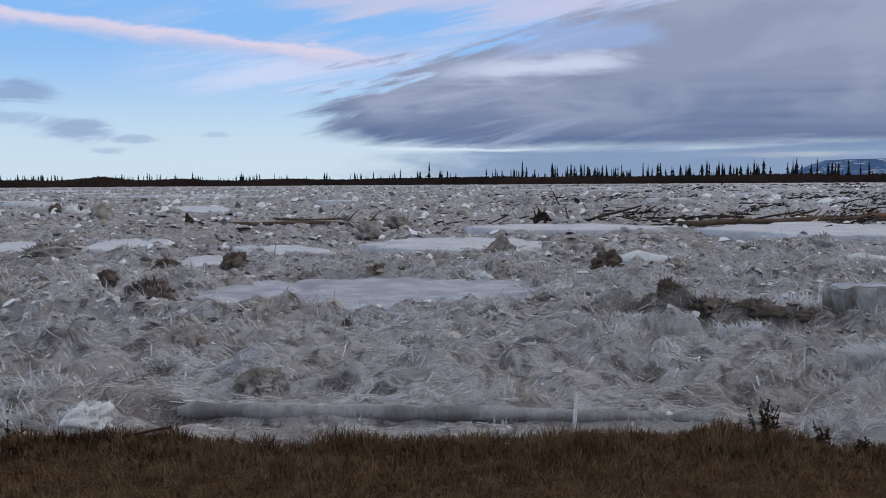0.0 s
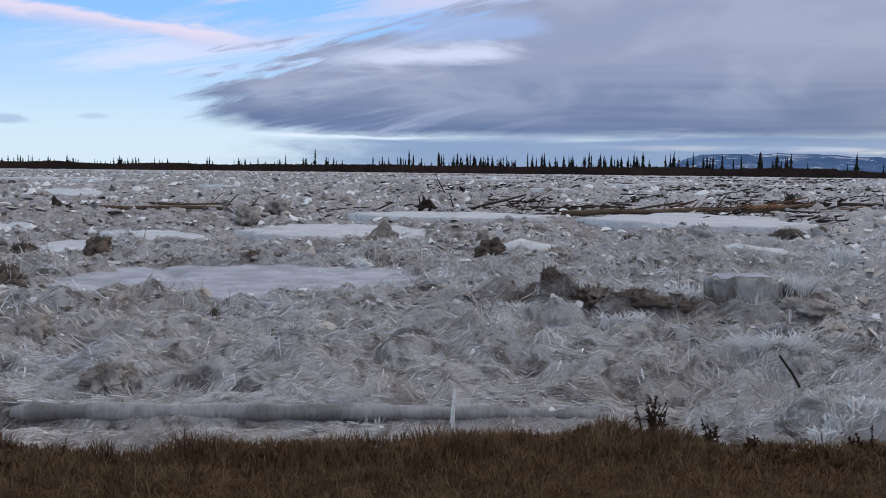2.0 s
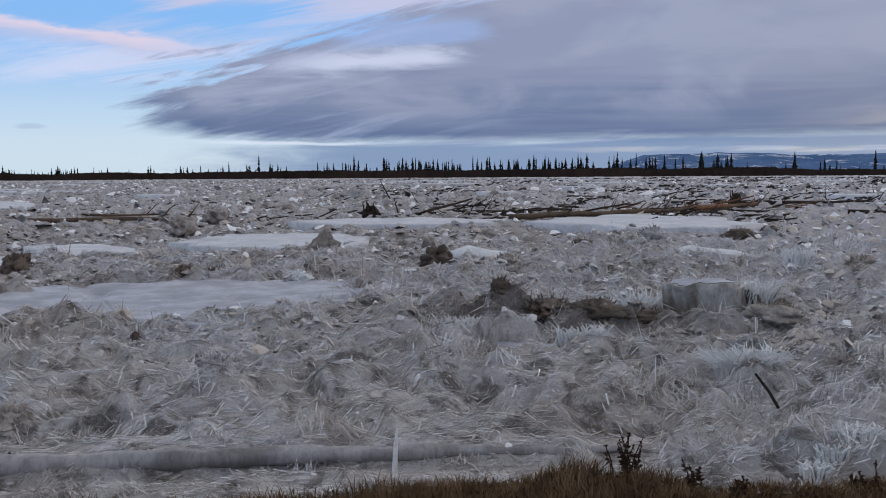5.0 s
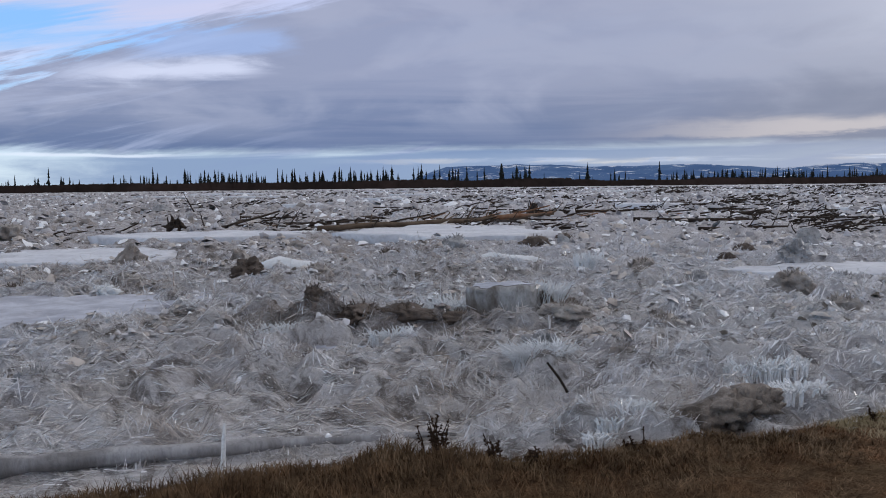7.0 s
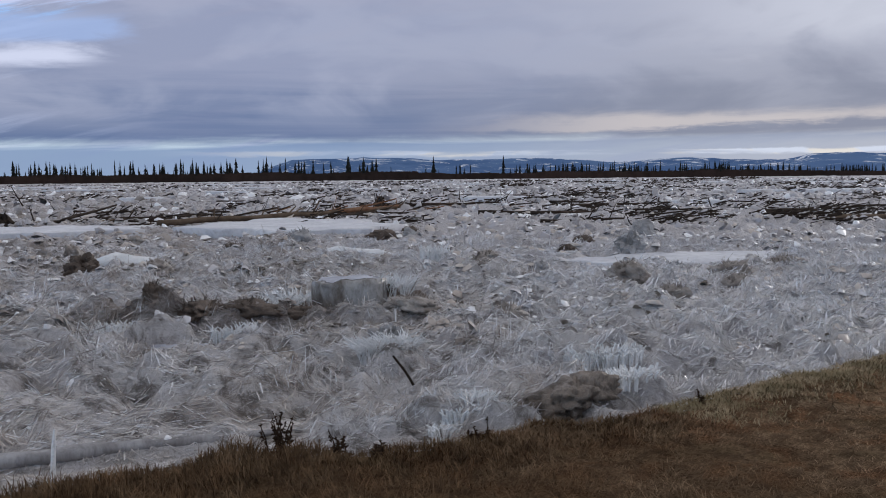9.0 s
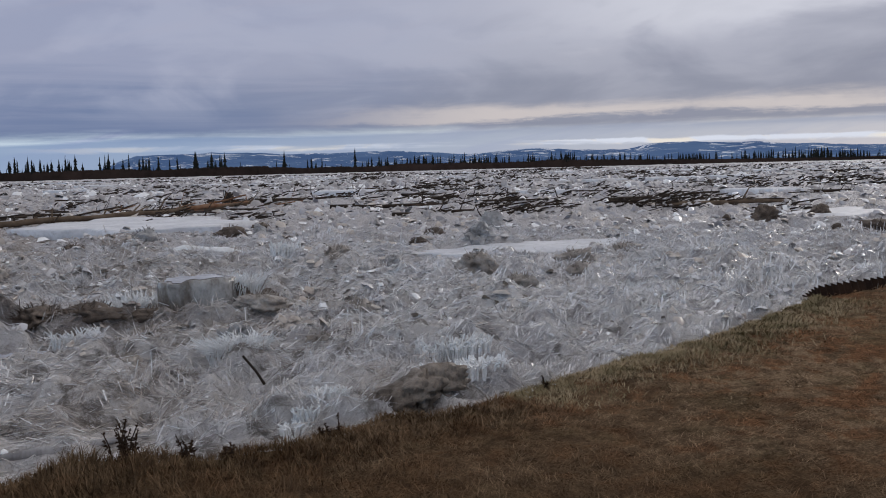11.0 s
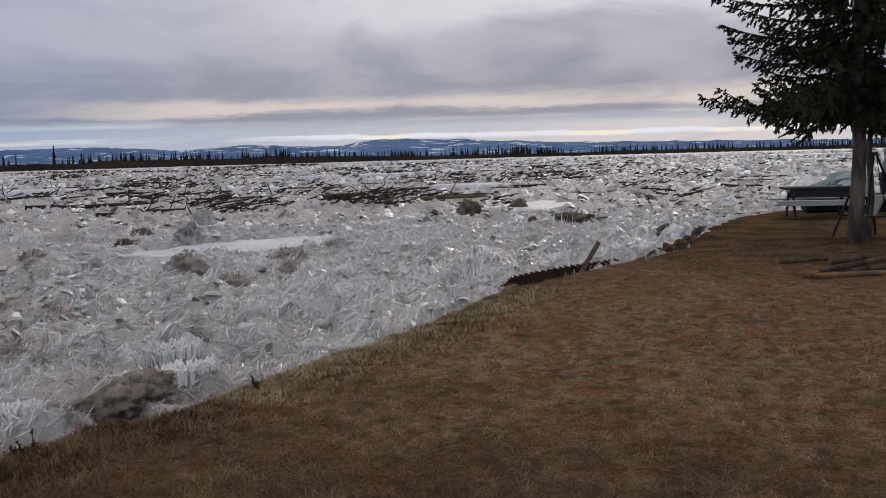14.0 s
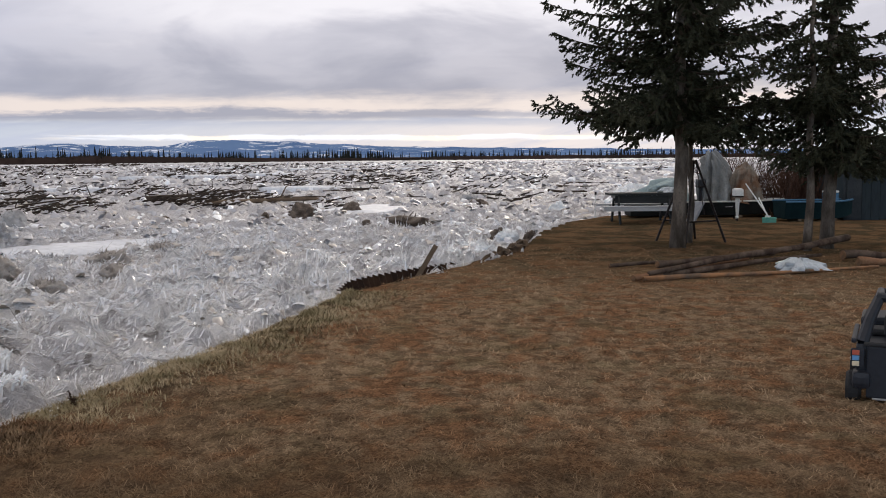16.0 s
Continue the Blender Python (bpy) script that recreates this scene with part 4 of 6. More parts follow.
def floe(x, y, a, b, turn, thick, seed):
    """A flat snow-covered pan: rippled top, broken rim, real edge."""
    rnd = random.Random(seed)
    n, rings = (120, 26) if math.hypot(x, y) < 19 else (44, 9)
    z0 = -0.19 + min(0.16, 0.008 * max(0.0, math.hypot(x, y) - 10))
    rim = [1 + 0.34 * (noise.fractal(Vector((math.cos(q) * 2.0, math.sin(q) * 2.0, seed * 2.3)), 0.7, 2.0, 6)) for q in [2 * math.pi * k / n for k in range(n)]]
    c, s = math.cos(radians(turn)), math.sin(radians(turn))
    shape = Shape()
    verts, faces = [], []
    for k in range(rings + 1):
        f = k / rings
        for j in range(n):
            q = 2 * math.pi * j / n
            u, w = a * rim[j] * f * math.cos(q), b * rim[j] * f * math.sin(q)
            px, py = x + u * c - w * s, y + u * s + w * c
            z = z0 + thick * (0.75 if f < 1 else 0.6) + 0.014 * noise.fractal(Vector((px * 2.4, py * 1.8, seed)), 0.7, 2.0, 5) + (0.02 * rnd.random() if f > 0.8 else 0)
            dip = noise.noise(Vector((px * 1.3, py * 0.8, seed + 3.0)))
            verts.append((px, py, z - 0.45 * max(0.0, dip - 0.36)))
    for j in range(n):
        px, py, z = verts[rings * n + j]
        verts.append((x + (px - x) * 0.97, y + (py - y) * 0.97, z - thick - 0.1))
    for k in range(rings + 1):
        for j in range(n):
            faces.append((k * n + j, (k + 1) * n + j, (k + 1) * n + (j + 1) % n, k * n + (j + 1) % n))
    shape.add(verts, faces)
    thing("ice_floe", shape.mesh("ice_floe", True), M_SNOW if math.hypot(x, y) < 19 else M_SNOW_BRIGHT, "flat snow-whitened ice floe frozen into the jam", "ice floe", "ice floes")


for k, spec in enumerate(FLOES):
    floe(*spec, k + 1)
for k in range(46):
    fa, fr = radians(rng.uniform(-14, 92)), rng.uniform(48, 260)
    fx, fy = fr * math.sin(fa), fr * math.cos(fa)
    if fy > float(shore(fx)) + 8:
        floe(fx, fy, fr * rng.uniform(0.012, 0.045), fr * rng.uniform(0.012, 0.03), rng.uniform(-20, 20) - math.degrees(fa), 0.4, 40 + k)

BLOCK_KINDS = {
    "dark": (M_BLOCK_DARK, "dark muddy ice block stuck among the broken ice"),
    "tan": (M_BLOCK_TAN, "silty tan ice block stuck among the broken ice"),
    "grey": (M_BLOCK_GREY, "grey candled ice block stuck among the broken ice"),
    "white": (M_WHITE, "clean white ice block stuck among the broken ice"),
}
DARK = [(-10.45, 60.8, 0.42, 1), (-2.09, 17.3, 0.16, 0.9), (-0.87, 12.9, 0.16, 0.8), (3.12, 18.9, 0.28, 0.4), (1.43, 13.1, 0.06, 1.2), (-1.44, 21.4, 0.29, 0.6), (-0.05, 20.5, 0.26, 0.8),
        (-1.26, 15.4, 0.35, 0.6), (7.49, 19.3, 0.29, 0.8), (12.2, 22.0, 0.3, 0.6), (16.8, 22.1, 0.31, 0.6), (19.1, 23.6, 0.34, 0.5), (19.4, 17.2, 0.26, 0.7), (8.72, 10.95, 0.18, 0.8), (2.6, 18.7, 0.22, 0.5)]
DARK_EAST = [(26.2, 11.3, 0.29, 0.8), (30.0, 11.2, 0.36, 1), (25.3, 9.1, 0.15, 1.1), (24.9, 7.9, 0.5, 0.5), (13.85, 8.46, 0.16, 0.5), (26.1, 15.4, 0.2, 0.9), (8.69, 11.6, 0.17, 0.9),
             (26.5, 12.5, 0.13, 1.2), (20.3, 4.62, 0.16, 0.8), (35.6, 8.2, 0.33, 0.6), (21.5, 4.15, 0.17, 0.9)]
WHITE = [(-9.5, 60.5, 0.63, 0.7), (-8.7, 60.1, 0.35, 0.9), (-1.74, 14.4, 0.15, 0.8), (4.4, 17.9, 0.25, 0.4), (17.0, 4.3, 0.15, 0.9), (30.2, 4.6, 0.34, 0.7), (26.4, 7.0, 0.37, 0.4), (16.3, 4.7, 0.2, 0.5), (-1.05, 7.5, 0.17, 0.5), (18.6, 4.9, 0.3, 0.25), (17.6, 4.35, 0.22, 0.5), (18.2, 4.35, 0.25, 0.5), (19.4, 4.4, 0.2, 0.6), (20.0, 4.4, 0.25, 0.5)]
TAN = [(-6.4, 49.4, 0.57, 0.8), (-3.92, 21.8, 0.15, 1.1), (-0.56, 11.6, 0.17, 0.8), (-2.17, 28.2, 0.23, 0.9), (-4.44, 25.2, 0.59, 0.4), (-4.5, 28.4, 0.3, 0.8), (6.05, 38.1, 0.53, 0.6), (5.53, 24.0, 0.14, 1),
       (-3.23, 14.9, 0.19, 0.8), (-3.5, 58.0, 0.4, 0.7), (5.94, 22.1, 0.32, 0.9), (9.25, 24.3, 0.26, 1.1), (8.55, 24.3, 0.2, 0.9), (11.7, 26.3, 0.22, 0.8), (4.2, 32.1, 0.43, 0.6)]
TAN_EAST = [(8.47, 18.2, 0.28, 0.5), (8.96, 9.56, 0.24, 0.5), (13.2, 14.3, 0.28, 0.6), (15.5, 10.5, 0.31, 0.6), (10.6, 8.2, 0.12, 1), (8.0, 9.2, 0.2, 0.6), (17.2, 10.5, 0.29, 0.5),
            (8.09, 10.59, 0.17, 0.6), (8.34, 9.22, 0.22, 0.6), (13.29, 11.05, 0.30, 0.6), (11.53, 8.94, 0.24, 0.6), (12.22, 13.27, 0.22, 0.6), (12.23, 12.34, 0.16, 0.6), (14.16, 9.53, 0.26, 0.6), (13.14, 8.18, 0.20, 0.6), (7.13, 8.27, 0.14, 0.6), (5.28, 8.88, 0.12, 0.6)]
GREY = [(20.5, 68.4, 0.74, 0.6), (-3.77, 18.8, 0.18, 0.6), (13.8, 21.5, 0.37, 0.9), (22.1, 17.4, 0.31, 0.9), (13.5, 13.2, 0.14, 1.2), (15.35, 11.6, 0.30, 0.40), (17.6, 21.9, 0.16, 1),
        (37.1, 8.9, 0.39, 0.7), (11.6, 12.05, 0.13, 1.3), (11.2, 9.3, 0.28, 0.5), (50.8, 5.8, 0.23, 1), (1.85, 9.75, 0.2, 0.6)]


def ice_block(x, y, half, tall, kind, seed):
    """A rotten block: a slumped lump with short candles standing out of it."""
    mat, label = BLOCK_KINDS[kind]
    rnd = random.Random(seed)
    high = half * min(tall, 0.85) * 1.25
    shape = Shape().lump((0, 0, 0), (half * 1.1, half * 0.85, high), 4 if math.hypot(x, y) < 40 else 3, 0.5, 1.8, seed, seed * 1.1)
    for _ in range(110 if math.hypot(x, y) < 26 else 24):
        a, e = rnd.uniform(0, 6.283), math.asin(rnd.random())
        d = Vector((math.cos(a) * math.cos(e), math.sin(a) * math.cos(e), math.sin(e)))
        p = Vector((d.x * half * 0.9, d.y * half * 0.75, d.z * high * 0.9))
        d = (d + Vector((rnd.gauss(0, 0.5), rnd.gauss(0, 0.5), rnd.gauss(0.2, 0.5)))).normalized()
        shape.tube([p, p + d * half * rnd.uniform(0.12, 0.34)], [half * 0.030, half * 0.016], 4)
    return thing("ice_block", shape.mesh("ice_block", True), mat, label, "ice block", "ice blocks", at=pose(x, y, one_z(ice_z, x, y) + high * 0.2))


count = 0
for kind, spots in (("dark", DARK), ("dark", DARK_EAST), ("white", WHITE), ("tan", TAN), ("tan", TAN_EAST), ("grey", GREY)):
    for x, y, half, tall in spots:
        count += 1
        ice_block(x, y, half, tall, kind, count)


def crystals(x, y, radius, n, tall, thick, lean, label, seed, fan=0.0):
    """A clump of upright ice columns that splay outward."""
    rnd = random.Random(seed)
    shape = Shape()
    for _ in range(n):
        a, r = rnd.uniform(0, 2 * math.pi), radius * rnd.random() ** 0.6
        px, py = r * math.cos(a), r * math.sin(a) * 0.6
        h = tall * rnd.uniform(0.45, 1.0)
        out = lean * rnd.uniform(0.2, 1.0)
        b = a + rnd.gauss(0, 1.3)
        tip = (px + math.cos(b) * out * h + fan * h, py + math.sin(b) * out * h, h * rnd.uniform(0.6, 1.0))
        w = thick * rnd.uniform(0.6, 1.3)
        shape.tube([(px, py, -0.06), (px * 0.6 + tip[0] * 0.4, py * 0.6 + tip[1] * 0.4, h * 0.5), tip], [w, w, w * 0.75], 5, 0.15, rnd.random())
    return thing("ice_clump", shape.mesh("ice_clump"), M_WHITE, label, "ice", "candle ice clumps", at=pose(x, y, one_z(ice_z, x, y)))


crystals(6.75, 6.1, 0.36, 300, 0.12, 0.010, 0.7, "clump of bright splayed ice candles on the bank's edge", 1)
crystals(7.25, 6.65, 0.45, 300, 0.12, 0.009, 0.8, "clump of bright splayed ice candles among fallen rods", 2)
crystals(6.55, 5.8, 0.28, 150, 0.10, 0.011, 0.8, "stubby white ice candles on the bank's edge", 3)
crystals(5.42, 6.02, 0.16, 90, 0.09, 0.008, 0.9, "white ice candles at the foot of a silty mound", 36)
crystals(6.16, 5.98, 0.18, 110, 0.10, 0.008, 0.9, "white ice candles at the foot of a silty mound", 37)
crystals(6.22, 8.45, 0.32, 520, 0.24, 0.0045, 1.3, "fan of fine white ice needles beside a dark stick", 4, -0.3)
crystals(13.2, 15.75, 0.36, 150, 0.34, 0.013, 0.35, "comb of upright white ice columns", 5)
crystals(7.72, 12.55, 0.42, 300, 0.32, 0.008, 0.9, "spray of white ice needles beside a clear block", 6)
crystals(8.78, 11.65, 0.36, 300, 0.32, 0.007, 0.9, "spray of pale ice needles beside a clear block", 7)
crystals(5.6, 10.3, 0.3, 110, 0.14, 0.006, 1.0, "spray of pale ice needles below a muddy ridge", 8)
crystals(4.9, 11.8, 0.32, 110, 0.14, 0.006, 1.0, "spray of pale ice needles below a muddy ridge", 9)
crystals(9.9, 8.0, 0.4, 130, 0.14, 0.007, 0.9, "spray of pale ice needles on the jam", 10)
crystals(12.6, 7.6, 0.45, 130, 0.14, 0.007, 0.9, "spray of pale ice needles on the jam", 11)


def side_noise(q, z):
    return 1 + 0.16 * noise.fractal(Vector((math.cos(q) * 2.5, math.sin(q) * 2.5, z * 6)), 0.8, 2.0, 4)


def clear_block():
    """A thick drum-like cake of clear ice with a snowy top."""
    ob = base_at("clear_ice_cake", pose(8.15, 11.8, one_z(ice_z, 8.15, 11.8) - 0.02, 0, -3, -38), "thick clear ice cake with a snowy hollow top", "ice block")
    n = 26
    side, top = Shape(), Shape()
    rim = [1 + 0.32 * noise.fractal(Vector((math.cos(2 * math.pi * k / n) * 1.6, math.sin(2 * math.pi * k / n) * 1.6, 4.0)), 0.8, 2.0, 4) for k in range(n)]
    verts = []
    for z, f in ((0.0, 1.0), (0.16, 1.02), (0.36, 1.0), (0.44, 0.96), (0.45, 0.80), (0.40, 0.70)):
        for k in range(n):
            q = 2 * math.pi * k / n
            verts.append((0.46 * rim[k] * f * side_noise(q, z) * math.cos(q), 0.40 * rim[k] * f * side_noise(q, z) * math.sin(q), z + 0.035 * noise.fractal(Vector((math.cos(q) * 2, math.sin(q) * 2, z * 3)), 0.8, 2.0, 4)))
    side.add(verts, [(r * n + k, r * n + (k + 1) % n, (r + 1) * n + (k + 1) % n, (r + 1) * n + k) for r in range(5) for k in range(n)])
    top.add([(0, 0, 0.475)] + [(v[0] * 0.98, v[1] * 0.98, v[2] + 0.004) for v in verts[4 * n:5 * n]], [(0, 1 + k, 1 + (k + 1) % n) for k in range(n)])
    part("body", side, M_CLEAR, ob, smooth=True)
    part("snow_cap", top, M_SNOW, ob, "thin snow on top")


clear_block()


def ridge(name, spots, mat, label, category, bristle=0, soft=False):
    """Several heaped lumps grown into one ridge."""
    ob = base_at(name, pose(spots[0][0], spots[0][1], one_z(ice_z, spots[0][0], spots[0][1])), label, category)
    home = ob.matrix_world.translation
    for k, (x, y, a, b, h) in enumerate(spots):
        p = Vector((x, y, one_z(ice_z, x, y) + h * 0.15)) - home
        part("ice_lump", Shape().lump(p, (a * 1.25, b * 1.1, h * 0.9), 4, 0.45, 2.2, 60 + k + len(spots), k * 0.9), mat, ob, smooth=soft)
        spines, rnd = Shape(), random.Random(k)
        for _ in range(bristle):
            q, e = rnd.uniform(0, 6.283), math.asin(rnd.random())
            d = Vector((math.cos(q) * math.cos(e), math.sin(q) * math.cos(e), math.sin(e)))
            o = p + Vector((d.x * a * 0.9, d.y * b * 0.9, d.z * h * 0.9))
            d = (d + Vector((rnd.gauss(0, 0.5), rnd.gauss(0, 0.5), rnd.gauss(0.1, 0.4)))).normalized()
            spines.tube([o - d * 0.03, o + d * rnd.uniform(0.02, 0.075)], [0.006, 0.0035], 4)
        if bristle:
            tagged(part("candle", spines, mat, ob), kind="stuff")
    return ob


ridge("muddy_ridge", [(5.62, 12.3, 0.10, 0.10, 0.15), (6.07, 12.0, 0.34, 0.16, 0.14), (6.52, 11.62, 0.38, 0.16, 0.14), (7.02, 11.25, 0.36, 0.16, 0.12)], M_BLOCK_DARK, "long ridge of muddy ice thrust up in the jam", "ice ridge", 90, True)
ridge("silty_ridge", [(6.9, 10.75, 0.34, 0.2, 0.13), (7.4, 10.4, 0.34, 0.2, 0.12), (8.15, 10.45, 0.3, 0.2, 0.13)], M_BLOCK_TAN, "low brownish ridge of silty ice", "ice ridge", 120, True)
ridge("bank_mound", [(5.60, 5.84, 0.18, 0.17, 0.15), (5.80, 5.80, 0.20, 0.18, 0.17), (6.00, 5.74, 0.16, 0.15, 0.13)], M_MOUND, "dark silty ice mound against the grass bank", "ice mound", 0, True)
for k in range(5):
    crystals(4.55 + 0.19 * k, 5.92 + 0.065 * k, 0.13, 70, 0.085, 0.008, 0.9, "narrow lip of white ice candles along the bank", 30 + k)


def candled_mound(x, y, half, tall, mat, n, seed, label):
    """A rotten block seen end-on to its candles: a lump bristling with short spines."""
    rnd = random.Random(seed)
    ob = base_at("candled_mound", pose(x, y, one_z(ice_z, x, y)), label, "ice mound", "candled mounds")
    part("core", Shape().lump((0, 0, tall * 0.25), (half * 0.98, half * 0.76, tall * 0.8), 4, 0.55, 2.0, seed), mat, ob)
    spines = Shape()
    for _ in range(int(n * 1.8)):
        a, e = rnd.uniform(0, 6.283), math.asin(rnd.random())
        d = Vector((math.cos(a) * math.cos(e), math.sin(a) * math.cos(e), math.sin(e)))
        p = Vector((d.x * half * 0.85, d.y * half * 0.66, tall * 0.25 + d.z * tall * 0.68))
        d = (d + Vector((rnd.gauss(0, 0.6), rnd.gauss(0, 0.6), rnd.gauss(0.1, 0.5)))).normalized()
        l = rnd.uniform(0.010, 0.030)
        spines.tube([p - d * 0.01, p + d * l], [0.006, 0.004], 3)
    tagged(part("candle", spines, mat, ob), kind="stuff")


candled_mound(0.2, 8.95, 0.21, 0.20, M_BLOCK_TAN, 420, 1, "brown bristling mound of candled ice near the shore")
candled_mound(6.75, 9.1, 0.22, 0.22, M_BLOCK_GREY, 380, 2, "grey bristling mound of candled ice near the shore")
candled_mound(17.65, 14.4, 0.34, 0.40, M_BLOCK_GREY, 300, 3, "grey bristling mound of candled ice by a floe")
candled_mound(16.8, 15.4, 0.30, 0.28, M_BLOCK_DARK, 260, 4, "dark bristling mound of candled ice by a floe")
candled_mound(5.95, 22.1, 0.36, 0.5, M_BLOCK_TAN, 300, 5, "silty bristling mound of candled ice on a floe")
candled_mound(7.5, 19.3, 0.32, 0.36, M_BLOCK_DARK, 260, 6, "dark bristling mound of candled ice in the jam")


def smooth_slab(points, width, high, label, mat, level=None):
    """A long rounded edge of ice that thins out and sinks at its far end."""
    flat = sum(one_z(ice_z, x, y) for x, y in points) / len(points) + 0.03
    n = len(points) - 1
    pts = [(x, y, (flat if level is None else level) - 0.9 * width * (i / n) ** 3) for i, (x, y) in enumerate(points)]
    radii = [width * (0.55 if i == 0 else 1 - 0.75 * (i / n) ** 3) * (1 + 0.28 * math.sin(i * 1.9) * math.sin(i * 0.7)) for i in range(n + 1)]
    shape = Shape().tube(pts, radii, 14, 0.16, 3, high)
    thing("ice_slab", shape.mesh("ice_slab", True), mat, label, "ice slab", "ice slabs")


smooth_slab([(-0.46 + 0.16 * k, 8.385 - 0.0422 * k + 0.02 * math.sin(k * 0.9)) for k in range(31)], 0.068, 0.95, "long smooth grey ice edge lying along the shore", M_SLAB, -0.125)
smooth_slab([(8.1 + 0.3 * k, 20.1 - 0.24 * k) for k in range(7)], 0.35, 0.55, "smooth pale ice slab with a rounded edge", M_WHITE)
smooth_slab([(12.3 + 0.3 * k, 18.4 - 0.1 * k) for k in range(7)], 0.25, 0.55, "smooth pale ice slab with a rounded edge", M_WHITE)
ridge("shoved_ice", [(31.6, 2.9, 0.5, 0.4, 0.6), (31.9, 2.35, 0.6, 0.45, 0.75), (32.2, 1.6, 0.6, 0.45, 0.6)], M_WHITE, "pale blue ice slabs shoved up the bank", "ice")

# ---- driftwood on the river ----


def log_shape(length, r, seed, bend=0.10, sides=9, stubs=0.9):
    rnd = random.Random(seed)
    k = max(5, int(length / 0.8))
    pts = [(length * i / k, bend * length * math.sin(i / k * 3 + seed) * 0.5, 0.25 * r * math.sin(i * 1.3 + seed)) for i in range(k + 1)]
    radii = [r * (1 - 0.45 * i / k) * rnd.uniform(0.92, 1.08) for i in range(k + 1)]
    shape = Shape().tube(pts, radii, sides, 0.08, seed)
    for _ in range(int(length * stubs)):
        i = rnd.randint(1, k)
        a, n = rnd.uniform(0, 6.28), rnd.uniform(0.1, 0.35) if rnd.random() < 0.55 else rnd.uniform(0.4, 1.1)
        p = Vector(pts[i])
        tip = p + Vector((n * 0.6, n * math.cos(a) * 0.7, abs(n * math.sin(a)) * 0.7))
        elbow = p.lerp(tip, 0.55) + Vector((0, 0, rnd.uniform(-0.08, 0.16) * n))
        shape.tube([p, elbow, tip], [r * 0.34, r * 0.24, r * 0.10], 5, 0, seed)
    return shape


def drift_log(x0, y0, x1, y1, r, mat, label, seed, root=0.0, lift=0.0):
    d = math.hypot(x1 - x0, y1 - y0)
    z0, z1 = one_z(ice_z, x0, y0), one_z(ice_z, x1, y1)
    z = max(z0, z1, one_z(ice_z, (x0 + x1) / 2, (y0 + y1) / 2)) + r * 0.5 + 0.16 * float(floe_mask(np.array([(x0 + x1) / 2]), np.array([(y0 + y1) / 2]))[0])
    ob = base_at("driftwood_log", pose(x0, y0, z, 0, -math.degrees(math.asin(min(0.9, lift / d))), math.degrees(math.atan2(y1 - y0, x1 - x0))), label, "log", "driftwood logs")
    part("stem", log_shape(d, r * 0.68, seed), mat, ob, smooth=True)
    if root:
        rnd = random.Random(seed)
        s = Shape().lump((0, 0, root * 0.2), (root * 0.45, root * 0.8, root * 0.7), 3, 0.6, 2.5, seed)
        for _ in range(9):
            a = rnd.uniform(0, 6.28)
            n = root * rnd.uniform(0.8, 1.3)
            s.tube([(0, 0, root * 0.2), (-0.2 * n, 0.6 * n * math.cos(a), root * 0.2 + 0.6 * n * math.sin(a)), (-0.3 * n, n * math.cos(a), root * 0.2 + 0.9 * n * abs(math.sin(a)))], [r * 0.7, r * 0.4, r * 0.12], 6, 0.2, seed)
        part("root_wad", s, M_WOOD_DARK, ob, "torn dark roots")
    return ob


drift_log(-1.9, 40.9, 5.2, 40.2, 0.16, M_WOOD, "dark drift log with a torn root wad", 1, 0.36)
drift_log(1.8, 41.6, 4.4, 41.3, 0.08, M_WOOD, "slim drift log resting beside a longer one", 2)
drift_log(11.9, 37.9, 15.6, 39.4, 0.14, M_WOOD_DARK, "dark drift log with a root wad on snowy ice", 3, 0.5)
drift_log(16.0, 39.0, 20.6, 38.0, 0.12, M_WOOD_DARK, "dark drift log lying in a tangle of branches", 18)
drift_log(15.4, 33.6, 30.2, 37.4, 0.17, M_WOOD, "very long weathered drift log across the jam", 4)
drift_log(25.0, 35.9, 31.2, 38.2, 0.16, M_WOOD_RED, "reddish stripped drift log on the jam", 5)
drift_log(16.6, 41.0, 23.4, 42.6, 0.13, M_WOOD_DARK, "dark drift log on the jam", 6)
drift_log(14.2, 38.2, 17.0, 40.0, 0.10, M_WOOD_DARK, "short dark drift log propped on ice", 7, 0.0, 0.5)
drift_log(29.5, 31.6, 33.2, 28.8, 0.16, M_WOOD_DARK, "dark drift log among broken ice", 8)
drift_log(26.1, 24.8, 29.5, 23.9, 0.10, M_WOOD_DARK, "dark drift log among broken ice", 9)
drift_log(33.4, 17.9, 36.3, 14.4, 0.15, M_WOOD, "brown drift log among broken ice", 10)
drift_log(34.6, 18.0, 37.6, 15.8, 0.12, M_WOOD_DARK, "dark drift log among broken ice", 11)
drift_log(36.5, 22.7, 46.5, 21.4, 0.12, M_WOOD_DARK, "dark drift log among broken ice", 12)
drift_log(46.0, 19.0, 48.9, 16.2, 0.14, M_WOOD_DARK, "dark drift log among broken ice", 13)
drift_log(24.3, 41.5, 30.2, 38.6, 0.14, M_WOOD_DARK, "dark drift log among broken ice", 14)
drift_log(27.6, 38.9, 31.4, 37.2, 0.14, M_WOOD_RED, "reddish stripped drift log on the jam", 15)
drift_log(32.5, 42.4, 40.4, 40.9, 0.14, M_WOOD_DARK, "dark drift log with a root wad on the jam", 16, 0.5)
drift_log(37.5, 33.6, 44.0, 31.9, 0.12, M_WOOD_DARK, "dark drift log among broken ice", 17)


